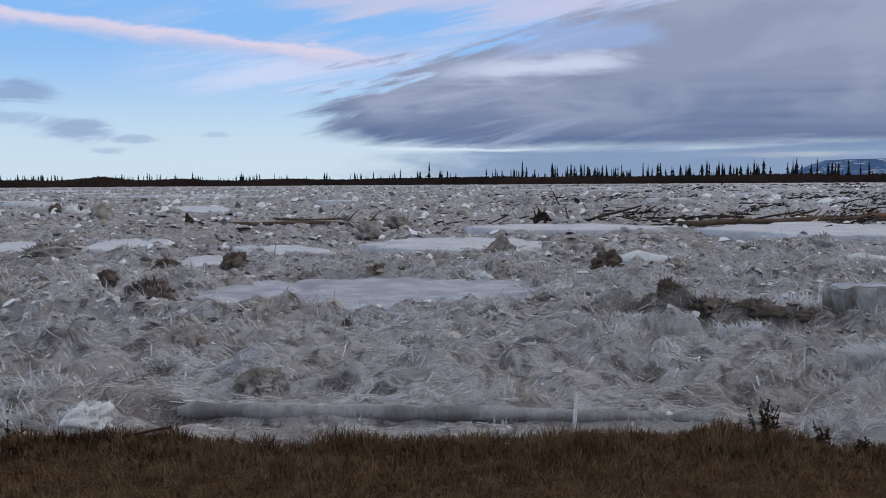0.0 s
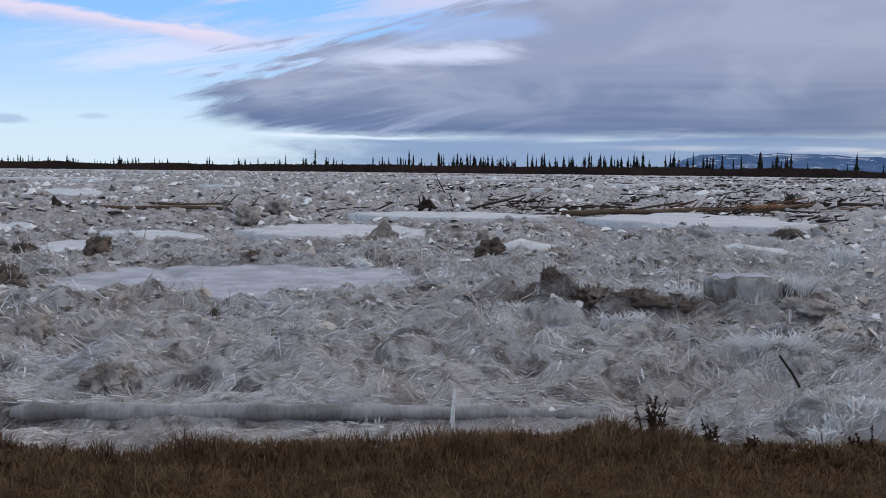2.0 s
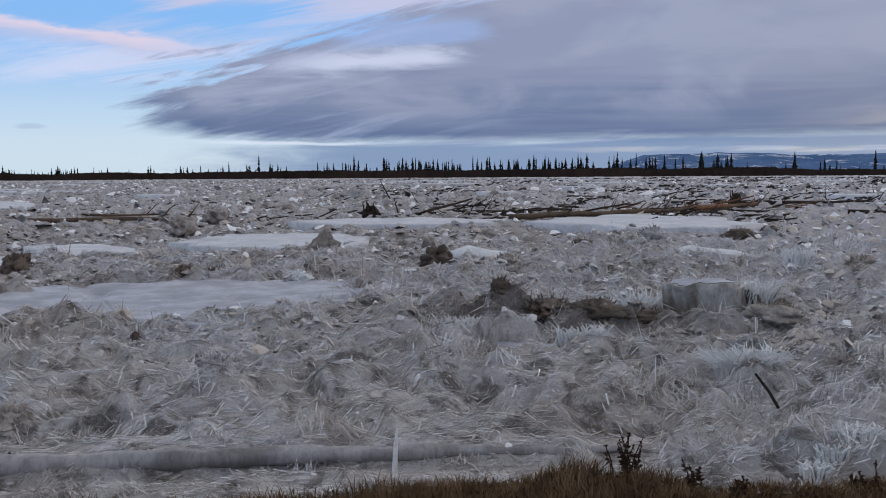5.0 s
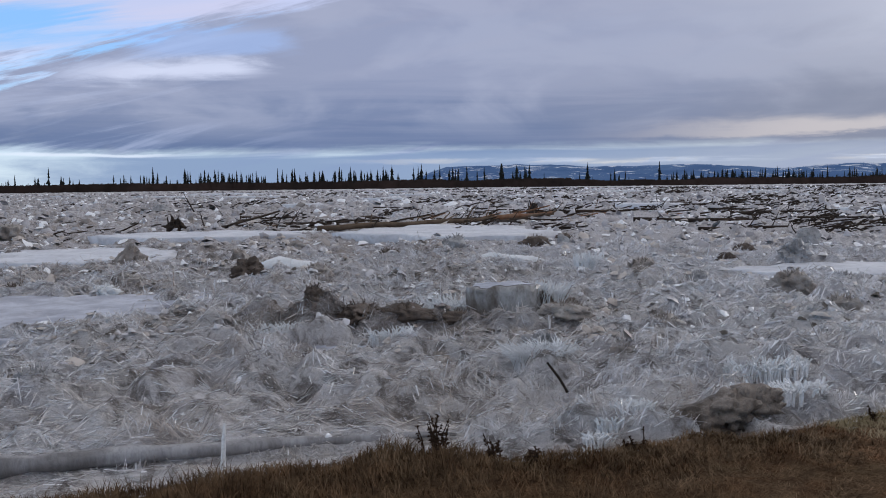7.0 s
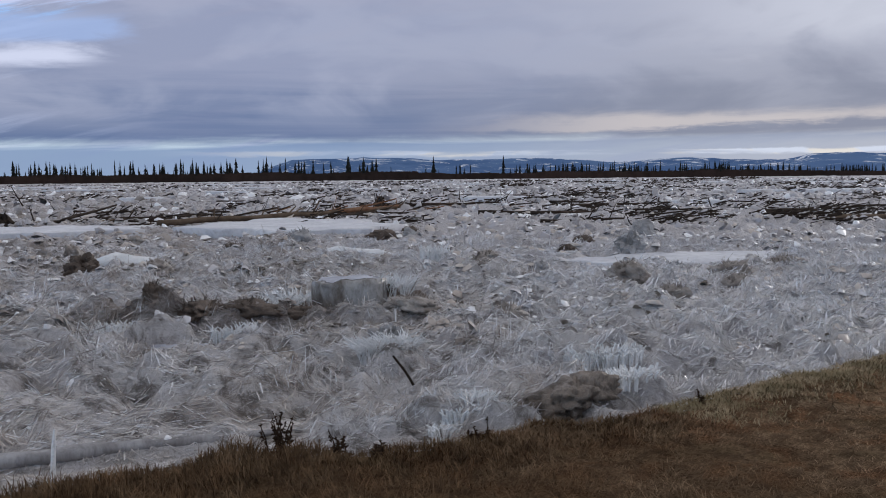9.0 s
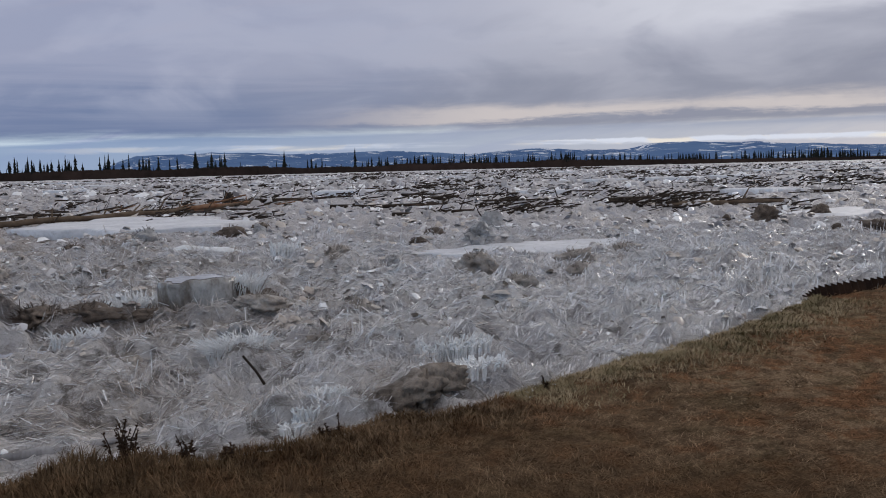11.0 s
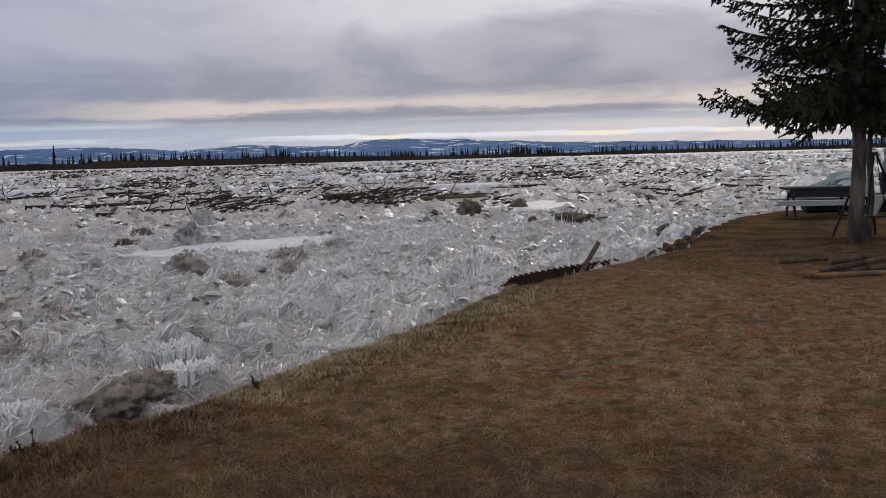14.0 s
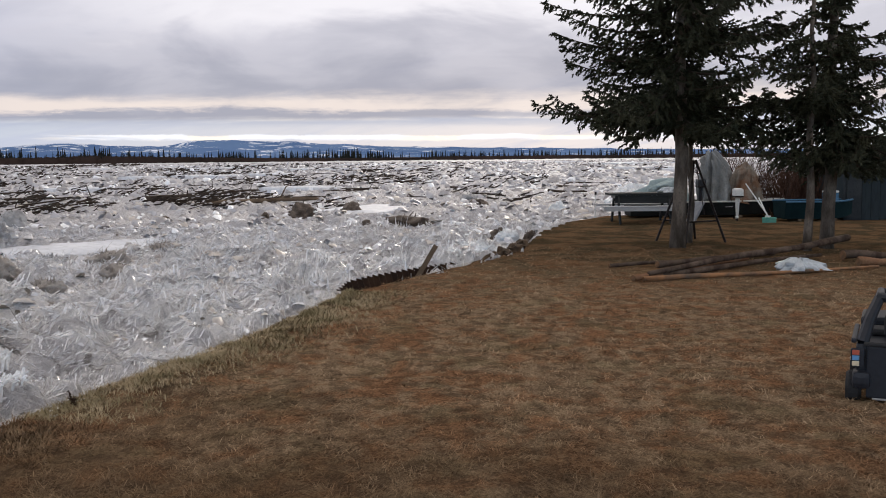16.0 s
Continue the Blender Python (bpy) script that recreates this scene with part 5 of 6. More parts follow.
def snag(x, y, tall, lean, seed, label="bare forked branch sticking up from the ice", mat=None):
    rnd = random.Random(seed)
    z = one_z(ice_z, x, y) - 0.1
    pts = [(0, 0, 0), (lean * 0.5, 0.05, tall * 0.5), (lean, -0.02, tall)]
    r = 0.012 + tall * 0.03
    shape = Shape().tube(pts, [r, r * 0.75, r * 0.3], 6, 0.15, seed)
    for _ in range(rnd.randint(1, 4)):
        f = rnd.uniform(0.4, 0.9)
        a = rnd.uniform(0, 6.28)
        n = tall * rnd.uniform(0.25, 0.5)
        p = Vector((lean * f, 0, tall * f))
        shape.tube([p, p + Vector((math.cos(a) * n * 0.7, math.sin(a) * n * 0.7, n * 0.5))], [r * 0.5, r * 0.15], 5, 0.1, seed)
    thing("snag", shape.mesh("snag"), mat or M_WOOD_DARK, label, "branch", "snags", at=pose(x, y, z))


for k in range(24):
    sa, sr = radians(rng.uniform(18, 66)), rng.uniform(34, 85)
    snag(sr * math.sin(sa), sr * math.cos(sa), rng.uniform(0.3, 0.9), rng.uniform(-0.6, 0.6), k)
snag(33.2, 29.6, 0.75, 0.05, 71)
snag(13.4, 38.6, 0.9, -0.3, 72)
snag(12.6, 38.2, 0.6, 0.5, 74)
snag(14.6, 39.0, 0.7, 0.4, 75)
snag(19.0, 56.0, 1.6, -0.9, 73)
for k in range(150):
    la, lr = radians(rng.uniform(17, 84)), 36 + 130 * rng.random() ** 1.3
    lx, ly = lr * math.sin(la), lr * math.cos(la)
    if ly < float(shore(lx)) + 10:
        continue
    turn = rng.normal(-0.15, 0.65) - la
    ln = rng.uniform(0.7, 2.6) * (1.6 if k % 5 == 0 else 1.0)
    drift_log(lx, ly, lx + ln * math.cos(turn), ly + ln * math.sin(turn), rng.uniform(0.035, 0.10), (M_WOOD_DARK, M_WOOD_DARK, M_LOG)[k % 3], "dark drift log among broken ice", 100 + k)


for k in range(34):  # the brush heap along the long log
    lx, ly = 27.0 + rng.normal(0, 5.0), 37.6 + rng.normal(0, 1.1)
    turn = rng.normal(0.15, 0.5)
    ln = rng.uniform(0.8, 2.6)
    drift_log(lx, ly, lx + ln * math.cos(turn), ly + ln * math.sin(turn), rng.uniform(0.03, 0.08), (M_WOOD_DARK, M_WOOD_RED, M_WOOD)[k % 3], "broken branch in a brush heap on the ice", 300 + k, 0.0, rng.uniform(0, 0.4))


def drift_debris():
    """Countless small sticks and bark between the floes further out."""
    n = 24000
    a = np.radians(rng.normal(52, 20, n))
    r = 34 * (330 / 34) ** rng.random(n)
    x, y = r * np.sin(a), r * np.cos(a)
    band = fbm(a * 15, np.log(r) * 7.5, 3, 55)
    ok = (a > 0.2) & (a < 1.6) & (y > shore(x) + 9) & (band + 0.16 * rng.random(n) ** 2 > 0.70 - 0.03 * np.clip((a - 0.5) / 0.3, 0, 1))
    x, y, r = x[ok], y[ok], r[ok]
    n = len(x)
    length = rng.gamma(1.6, 0.20, n) + 0.003 * r
    w = (0.012 + 0.0006 * r) * rng.uniform(0.4, 1.3, n)
    head = rng.normal(-0.1, 0.95, n) - np.arctan2(x, y)
    rise = np.abs(rng.normal(0, 0.22, n))
    d = np.stack([np.cos(head) * np.cos(rise), np.sin(head) * np.cos(rise), np.sin(rise)], -1)
    side = np.stack([-np.sin(head), np.cos(head), np.zeros(n)], -1)
    up = np.cross(d, side)
    mid = np.stack([x, y, ice_z(x, y) + 0.06 + 0.22 * rng.random(n)], -1)
    verts = np.empty((n, 6, 3))
    for e, s in enumerate((-0.5, 0.5)):
        for k in range(3):
            verts[:, e * 3 + k] = mid + d * (s * length)[:, None] + (side * math.cos(2.094 * k) + up * math.sin(2.094 * k)) * (w * (1 - 0.4 * e))[:, None]
    faces = (np.arange(n)[:, None, None] * 6 + np.array([(0, 1, 4, 3), (1, 2, 5, 4), (2, 0, 3, 5)])[None]).reshape(-1, 4)
    thing("drift_debris", sheet_mesh("drift_debris", verts.reshape(-1, 3), faces), M_WOOD_DARK, "dark sticks and bark strewn through the river ice", "driftwood", kind="stuff")


drift_debris()

# ---- the bank's edge ----


def weed(x, y, tall, n, seed, label, lean=0.0):
    """A dead weed stalk with curled dark leaves."""
    rnd = random.Random(seed)
    ob = base_at("dead_weed", pose(x, y, one_z(lawn_z, x, y) - 0.03), label, "weed", "dead weeds")
    stem, leaves = Shape(), Shape()
    for _ in range(n):
        a, out = rnd.uniform(0, 6.28), rnd.uniform(0.02, 0.5)
        h = tall * rnd.uniform(0.45, 1.0)
        dx, dy = math.cos(a) * out * h + lean * h, math.sin(a) * out * h
        bx, by = rnd.uniform(-0.06, 0.06), rnd.uniform(-0.04, 0.04)
        stem.tube([(bx, by, 0), (bx + dx * 0.4, by + dy * 0.4, h * 0.6), (bx + dx, by + dy, h)], [0.005, 0.004, 0.002], 5)
        for q in range(26):
            f = rnd.uniform(0.1, 1.0)
            p = Vector((bx + dx * f, by + dy * f, h * f))
            b, s = rnd.uniform(0, 6.28), rnd.uniform(0.012, 0.034) * (1.3 - 0.8 * f)
            tip = p + Vector((math.cos(b) * s, math.sin(b) * s, rnd.uniform(-0.4, 0.8) * s))
            leaves.tube([p, (p + tip) / 2 + Vector((0, 0, 0.2 * s)), tip], [0.003, s * 0.28, 0.001], 4, 0.2, rnd.random())
    tagged(part("stalk", stem, M_WEED, ob), kind="stuff")
    tagged(part("foliage", leaves, M_WEED, ob), kind="stuff")


weed(3.50, 6.05, 0.30, 9, 1, "dark dead weed with curled leaves on the bank")
weed(3.45, 6.1, 0.48, 2, 9, "tall dead weed stalk on the bank")
weed(3.75, 5.83, 0.20, 6, 2, "dark dead weed with curled leaves on the bank", -0.2)
weed(3.95, 5.68, 0.15, 5, 3, "low dark dead weed on the bank")
weed(4.6, 5.48, 0.20, 2, 4, "dark dead weed leaning over the ice", -0.35)
weed(4.5, 5.5, 0.12, 2, 5, "low dark dead weed on the bank", -0.2)
weed(6.5, 5.15, 0.13, 2, 6, "dark withered sprig at the ice's edge", -0.3)
weed(-1.43, 7.08, 0.22, 3, 7, "dark dead weed with curled leaves on the bank")
weed(-1.1, 7.0, 0.10, 4, 8, "low dark dead weed on the bank")
weed(8.9, 4.95, 0.07, 2, 10, "small withered sprig at the ice's edge")


def stick(p, q, r, label):
    p, q = Vector(p), Vector(q)
    shape = Shape().tube([p * 0, (q - p) * 0.5 + Vector((0.01, 0, 0.01)), q - p], [r, r * 0.85, r * 0.7], 7, 0.12, 3)
    thing("stick", shape.mesh("stick"), M_WOOD_DARK, label, "stick", at=Matrix.Translation(p))


stick((5.80, 7.54, one_z(ice_z, 5.80, 7.54) - 0.05), (5.63, 7.65, 0.13), 0.014, "dark stick standing at a slant in the ice")
stick((-0.75, 6.98, 0.02), (-0.42, 7.03, 0.07), 0.012, "dark stick lying at the bank's edge")
spike = Shape().tube([(0, 0, -0.1), (0.01, 0, 0.1), (0.02, 0, 0.2)], [0.018, 0.014, 0.006], 6)
thing("ice_spike", spike.mesh("ice_spike"), M_WHITE, "single white ice spike standing by the bank", "ice", at=pose(2.5, 7.1, -0.05))


def corrugated_wall():
    """Rusty corrugated sheet set on edge to hold the bank, top edge bare."""
    line = [(12.30, 5.14, 0.01, 0.0), (12.58, 5.07, 0.10, -0.25), (13.2, 4.91, 0.105, -0.3), (14.0, 4.74, 0.085, -0.3), (14.8, 4.55, 0.06, -0.3), (15.6, 4.36, 0.03, -0.3)]
    verts, n = [], 150
    for k in range(n + 1):
        f = k / n * (len(line) - 1)
        i = min(int(f), len(line) - 2)
        u = f - i
        a, b = line[i], line[i + 1]
        x, y, zt, zb = [a[q] + (b[q] - a[q]) * u for q in range(4)]
        wave = 0.022 * math.sin(k / n * 2 * math.pi * 24)
        for thick in (0.0, 0.006):
            verts += [(x, y + wave + thick, zb), (x + 0.02, y + wave + thick + 0.12, zt + 0.6 * wave)]
    faces = []
    for k in range(n):
        a, b = k * 4, k * 4 + 4
        faces += [(a, b, b + 1, a + 1), (a + 2, a + 3, b + 3, b + 2), (a + 1, b + 1, b + 3, a + 3)]
    ob = thing("corrugated_wall", Shape().add(verts, faces).mesh("corrugated_wall"), M_RUST, "rusty corrugated sheet shoring up the bank's edge", "retaining wall")
    return ob


corrugated_wall()
plank = Shape().box(-0.035, -0.012, -0.1, 0.035, 0.012, 0.5, 0.006)
thing("plank", plank.mesh("plank"), M_WOOD, "weathered board leaning over the corrugated sheet", "board", at=pose(14.15, 4.68, 0.0, -8, 32, -70))
for k, (x, y, a, b, h) in enumerate([(16.6, 4.12, 0.4, 0.14, 0.10), (17.3, 4.0, 0.4, 0.13, 0.12), (18.0, 3.95, 0.35, 0.15, 0.13), (19.2, 4.0, 0.4, 0.15, 0.10)]):
    clod = Shape().lump((0, 0, 0), (a, b, h), 3, 0.5, 2.5, 80 + k)
    thing("soil_clod", clod.mesh("soil_clod"), M_SOIL, "dark soil clod broken from the bank", "soil", "soil clods", at=pose(x, y, 0.0))
pole = base_at("marker_pole", pose(27.6, 3.3, 0.0, 0, 2, 0), "thin pale marker pole with a dark top at the shore", "pole")
part("shaft", Shape().tube([(0, 0, -0.05), (0, 0, 0.62)], [0.012, 0.012], 8), M_WHITE_PAINT, pole)
part("cap", Shape().tube([(0, 0, 0.615), (0, 0, 0.70)], [0.03, 0.026], 8), M_STEEL, pole, "dark cap")

# ---- spruces on the lawn ----


def spruce(x, y, height, reach, crown_from, trunk_r, seed, label, lean=0.0, limbs=95, arms=(), gap=None):
    rnd = random.Random(seed)
    ob = base_at("spruce_tree", pose(x, y, one_z(lawn_z, x, y) - 0.02), label, "tree", "lawn spruces")
    k = 14
    pts = [(lean * height * i / k + 0.025 * math.sin(i * 1.9 + seed), 0.025 * math.cos(i * 1.4), height * i / k) for i in range(k + 1)]
    radii = [trunk_r * (1.15 if i == 0 else 1.0) * (1 - 0.93 * i / k) + 0.008 for i in range(k + 1)]
    part("trunk", Shape().tube(pts, radii, 14, 0.06, seed), M_BARK, ob, smooth=True)
    wood, clumps, jobs = Shape(), [], []
    for i in range(limbs):
        f = (i + rnd.random()) / limbs
        z = crown_from + (height - crown_from) * f**1.5
        n = reach * (1 - 0.95 * ((z - crown_from) / (height - crown_from)) ** 1.1) * min(1.0, 0.62 + 0.5 * (z - crown_from)) * rnd.choice((0.35, 0.55, 0.75, 0.9, 1.0)) * rnd.uniform(0.85, 1.1) + 0.12
        if gap and gap[0] < z < gap[1] and rnd.random() < 0.8:
            n *= 0.3
        jobs.append((z, rnd.uniform(0, 6.283), n, rnd.uniform(0.0, 0.45)))
    for z, a, n, sag in jobs + list(arms):
        ca, sa = math.cos(a), math.sin(a)
        curve, steps = [], 7
        for q in range(steps + 1):
            g = q / steps
            curve.append(Vector((lean * z + ca * n * g + rnd.gauss(0, 0.02), sa * n * g + rnd.gauss(0, 0.02), z + 0.14 * n * g * g - sag * n * math.sin(g * 2.2))))
        wood.tube(curve, [0.024 * (1 - 0.85 * q / steps) + 0.003 for q in range(steps + 1)], 5, 0.1, seed)
        twigs = int(26 * n) + 5
        for w in range(twigs):
            g = 0.04 + 0.96 * (w + rnd.random()) / twigs
            j = min(int(g * steps), steps - 1)
            p = curve[j].lerp(curve[j + 1], g * steps - j)
            ang = a + rnd.choice((-1, 1)) * rnd.uniform(0.1, 1.3)
            tl = (0.15 + 0.34 * (1 - g) ** 0.7) * rnd.uniform(0.5, 1.15) * min(1.0, 0.35 + n / 1.6)
            hang = rnd.uniform(-0.3, 1.7)
            d = Vector((math.cos(ang), math.sin(ang), -hang)).normalized()
            cells = max(2, int(tl / 0.055))
            for c in range(cells):
                h = (c + 0.6) / cells
                spot = p + d * (tl * h) + Vector((rnd.gauss(0, 0.012), rnd.gauss(0, 0.012), 0.10 * tl * h * h))
                clumps.append((spot, ang + rnd.gauss(0, 0.35), -math.atan(hang) * 0.85 + rnd.gauss(0, 0.3), rnd.uniform(0.07, 0.12)))
        for c in range(5):
            clumps.append((curve[-1] + Vector((rnd.gauss(0, 0.04), rnd.gauss(0, 0.04), rnd.gauss(0, 0.03))), a + rnd.gauss(0, 0.6), rnd.uniform(-0.3, 0.5), rnd.uniform(0.08, 0.13)))
    tagged(part("limb", wood, M_WOOD_DARK, ob), kind="stuff")
    m = len(clumps)
    pos = np.array([c[0] for c in clumps])
    ang, pit, ln = (np.array([c[i] for c in clumps]) for i in (1, 2, 3))
    d = np.stack([np.cos(ang) * np.cos(pit), np.sin(ang) * np.cos(pit), np.sin(pit)], -1)
    s = np.stack([-np.sin(ang), np.cos(ang), np.zeros(m)], -1)
    u = np.cross(d, s)
    # every tuft is three narrow needle sprays crossed on the twig
    verts = np.empty((m, 3, 3, 3))
    for q in range(3):
        turn = rnd.random() * 0.5 + 2.094 * q
        out = s * math.cos(turn) + u * math.sin(turn)
        verts[:, q, 0] = pos - d * (ln * 0.45)[:, None] + out * (ln * 0.10)[:, None]
        verts[:, q, 1] = pos - d * (ln * 0.05)[:, None] - out * (ln * 0.30)[:, None]
        verts[:, q, 2] = pos + d * (ln * 0.65)[:, None] + out * (ln * 0.22)[:, None]
    faces = np.arange(m * 9).reshape(-1, 3)
    part("crown", sheet_mesh("crown", verts.reshape(-1, 3), faces), M_FOLIAGE, ob)


LEFT = math.atan2(0.972, -0.236)
spruce(18.8, 1.05, 11.0, 2.6, 2.3, 0.125, 3, "tall spruce with a bare lower trunk on the lawn", 0.0, 165, [(2.35, LEFT, 2.6, 0.04), (2.45, LEFT + 0.4, 1.5, 0.15), (3.3, LEFT - 0.15, 2.0, 0.12), (3.7, LEFT + 0.1, 2.3, 0.1), (4.3, LEFT - 0.1, 2.4, 0.1), (4.0, LEFT + 0.25, 2.2, 0.12), (5.3, LEFT + 0.1, 2.3, 0.14), (3.5, LEFT + 0.05, 2.1, 0.12), (2.7, LEFT - 0.3, 1.5, 0.26), (2.6, LEFT + 0.25, 1.3, 0.24), (2.9, LEFT + 0.1, 1.7, 0.26), (2.5, LEFT - 0.7, 1.2, 0.22), (2.8, LEFT + 0.6, 1.4, 0.25), (2.45, LEFT + 0.05, 1.0, 0.2), (2.6, LEFT + 3.1, 1.3, 0.25), (2.8, LEFT + 2.7, 1.5, 0.25)])
spruce(19.9, 0.85, 5.0, 1.0, 2.6, 0.055, 4, "slim leaning spruce beside a larger one", 0.02, 20)
spruce(18.75, -1.15, 6.0, 1.3, 2.5, 0.07, 5, "slim spruce standing beside a thicker one", 0.0, 30)
spruce(19.3, -1.55, 10.0, 2.3, 1.65, 0.11, 6, "tall spruce with grey bark on the lawn", 0.0, 120, [(2.5, LEFT, 1.7, 0.30), (2.2, LEFT + 0.3, 1.5, 0.25), (2.8, LEFT - 0.2, 1.9, 0.32), (2.4, LEFT - 0.5, 1.6, 0.25), (2.6, LEFT + 0.6, 1.4, 0.25), (3.0, LEFT + 0.15, 2.0, 0.3), (2.3, LEFT + 2.9, 1.7, 0.25), (2.7, LEFT + 3.3, 1.9, 0.3)], (3.9, 5.6))

# ---- yard things ----
YARD = -76.3


def picnic_table():
    ob = base_at("picnic_table", pose(25.62, 2.05, 0.0, 0, 0, YARD), "weathered grey picnic table with attached benches", "picnic table")
    for k in range(5):
        part("tabletop_board", Shape().box(-0.80, -0.37 + k * 0.15, 0.70, 0.95, -0.23 + k * 0.15, 0.75, 0.006), M_TABLE, ob)
    for y in (-0.78, -0.63, 0.49, 0.64):
        part("bench_board", Shape().box(-1.0, y, 0.41, 0.95, y + 0.14, 0.45, 0.006), M_PALEWOOD, ob, "pale bench board")
    part("apron", Shape().box(-0.66, -0.35, 0.50, 0.90, -0.32, 0.698, 0.004), M_TABLE, ob)
    part("bench_apron", Shape().box(-1.0, -0.80, 0.33, 0.95, -0.782, 0.448, 0.004), M_PALEWOOD, ob, "pale bench edge")
    for x in (-0.62, 0.62):
        part("bench_beam", Shape().box(x - 0.02, -0.76, 0.33, x + 0.02, 0.76, 0.405, 0.004), M_TABLE, ob)
        part("top_beam", Shape().box(x - 0.02, -0.316, 0.62, x + 0.02, 0.36, 0.698, 0.004), M_GREYWOOD, ob)
        for s in (-1, 1):
            leg = Shape().box(-0.02, -0.075, -0.02, 0.02, 0.075, 0.80, 0.004, pose(x + 0.043, s * 0.62, 0.0, s * 27, 0, 0))
            part("leg", leg, M_TABLE, ob)


picnic_table()


def skiff(x, y, length, beam, deep, hull, trim, label, turn):
    """A flat-bottomed river boat: raked bow, square transom, thwarts, rail."""
    ob = base_at("boat", pose(x, y, 0.0, 0, 0, turn), label, "boat", "boats on the lawn")
    outer, rail = Shape(), Shape()
    st = 12
    verts, faces = [], []
    for k in range(st + 1):
        f = k / st
        px = length * (f - 0.5)
        w = beam / 2 * (1 - 0.75 * max(0, (f - 0.6) / 0.4) ** 2)
        lift = 0.06 + 0.22 * max(0, (f - 0.65) / 0.35) ** 2 * deep
        top = deep + 0.03 * max(0, (f - 0.6) / 0.4) ** 2
        verts += [(px, -w, top), (px, -w * 0.78, lift), (px, w * 0.78, lift), (px, w, top), (px, w - 0.03, top), (px, w * 0.74, lift + 0.03), (px, -w * 0.74, lift + 0.03), (px, -w + 0.03, top)]
    for k in range(st):
        a, b = k * 8, k * 8 + 8
        for q in range(8):
            faces.append((a + q, b + q, b + (q + 1) % 8, a + (q + 1) % 8))
    faces += [tuple(range(7, -1, -1)), tuple(range(st * 8, st * 8 + 8)), (0, 1, 2, 3), (st * 8 + 3, st * 8 + 2, st * 8 + 1, st * 8)]
    outer.add(verts, faces)
    part("hull", outer, hull, ob)
    for s in (0, 3):
        line = [Vector(verts[k * 8 + s]) + Vector((0, 0, 0.012)) for k in range(st + 1)]
        part("gunwale", Shape().tube(line, [0.026] * (st + 1), 6), trim, ob)
    for px in (-0.25, 0.12):
        part("thwart", Shape().box(length * px - 0.1, -beam * 0.46, deep - 0.14, length * px + 0.1, beam * 0.46, deep - 0.11, 0.006), M_GREYWOOD, ob)
    for px in (-0.28, 0.2):
        part("skid", Shape().box(length * px - 0.05, -beam * 0.4, -0.02, length * px + 0.05, beam * 0.4, 0.062, 0.01), M_WOOD, ob, "timber under the hull")


skiff(28.15, 0.40, 4.2, 1.1, 0.42, M_HULL, M_GUNWALE, "dark flat-bottomed river boat pulled up on the lawn", YARD)
skiff(26.9, -2.25, 1.8, 1.0, 0.48, M_TEAL, M_BLUE, "small teal boat with blue rails on the lawn", YARD)


def heap(name, x, y, z, size, mat, label, category, seed, pleats=7, spin=0.0, tip=0.0):
    """Cloth thrown over a load: peaks on top, pleats that deepen and flare downward."""
    rows, cols = 22, 96
    verts, faces = [], []
    for i in range(rows + 1):
        f = i / rows
        for j in range(cols):
            q = 2 * math.pi * j / cols
            wobble = 1 + 0.55 * noise.fractal(Vector((math.cos(q) * 1.2, math.sin(q) * 1.2, f * 1.5 + seed)), 0.8, 2.0, 4)
            fold = abs(math.sin(q * pleats * 0.5 + seed + 2.0 * f + 1.5 * noise.noise(Vector((q, f * 2, seed)))))
            r = (0.10 + 0.90 * f**0.8) * wobble * (0.62 + 0.52 * fold * min(1.0, 0.3 + f))
            top = 1 - f**2.2 * (0.92 + 0.08 * fold) + 0.22 * noise.noise(Vector((math.cos(q) * 2, math.sin(q) * 2, seed + f)))
            verts.append(((r * math.cos(q) + tip * (1 - f)) * size[0], r * math.sin(q) * size[1], max(0.0, top) * size[2]))
    for i in range(rows):
        for j in range(cols):
            a, c = i * cols + j, i * cols + (j + 1) % cols
            faces.append((a, a + cols, c + cols, c))
    faces.append(tuple(range(cols)))
    me = Shape().add(verts, faces).mesh(name, True)
    return thing(name, me, mat, label, category, at=pose(x, y, z, 0, 0, spin))


heap("grey_tarp", 28.3, 0.12, 0.34, (0.46, 0.40, 1.28), M_TARP, "grey tarpaulin draped high over a load in a boat", "tarp", 2.0, 9, YARD, -0.35)
heap("tan_tarp", 28.45, -0.60, 0.34, (0.52, 0.36, 1.02), M_TARP_TAN, "tan tarpaulin bundled over a load in a boat", "tarp", 5.0, 7, YARD, 0.2)


heap("pale_tarp", 27.87, 1.57, 0.40, (0.75, 0.42, 0.62), M_PALE_TARP, "pale blue tarpaulin over one end of a boat", "tarp", 9.0, 5, YARD, 0.6)
heap("crumpled_bag", 25.79, 1.37, 0.754, (0.24, 0.15, 0.13), M_PLASTIC, "crumpled pale bag lying on a picnic table", "bag", 4.0, 8, YARD)


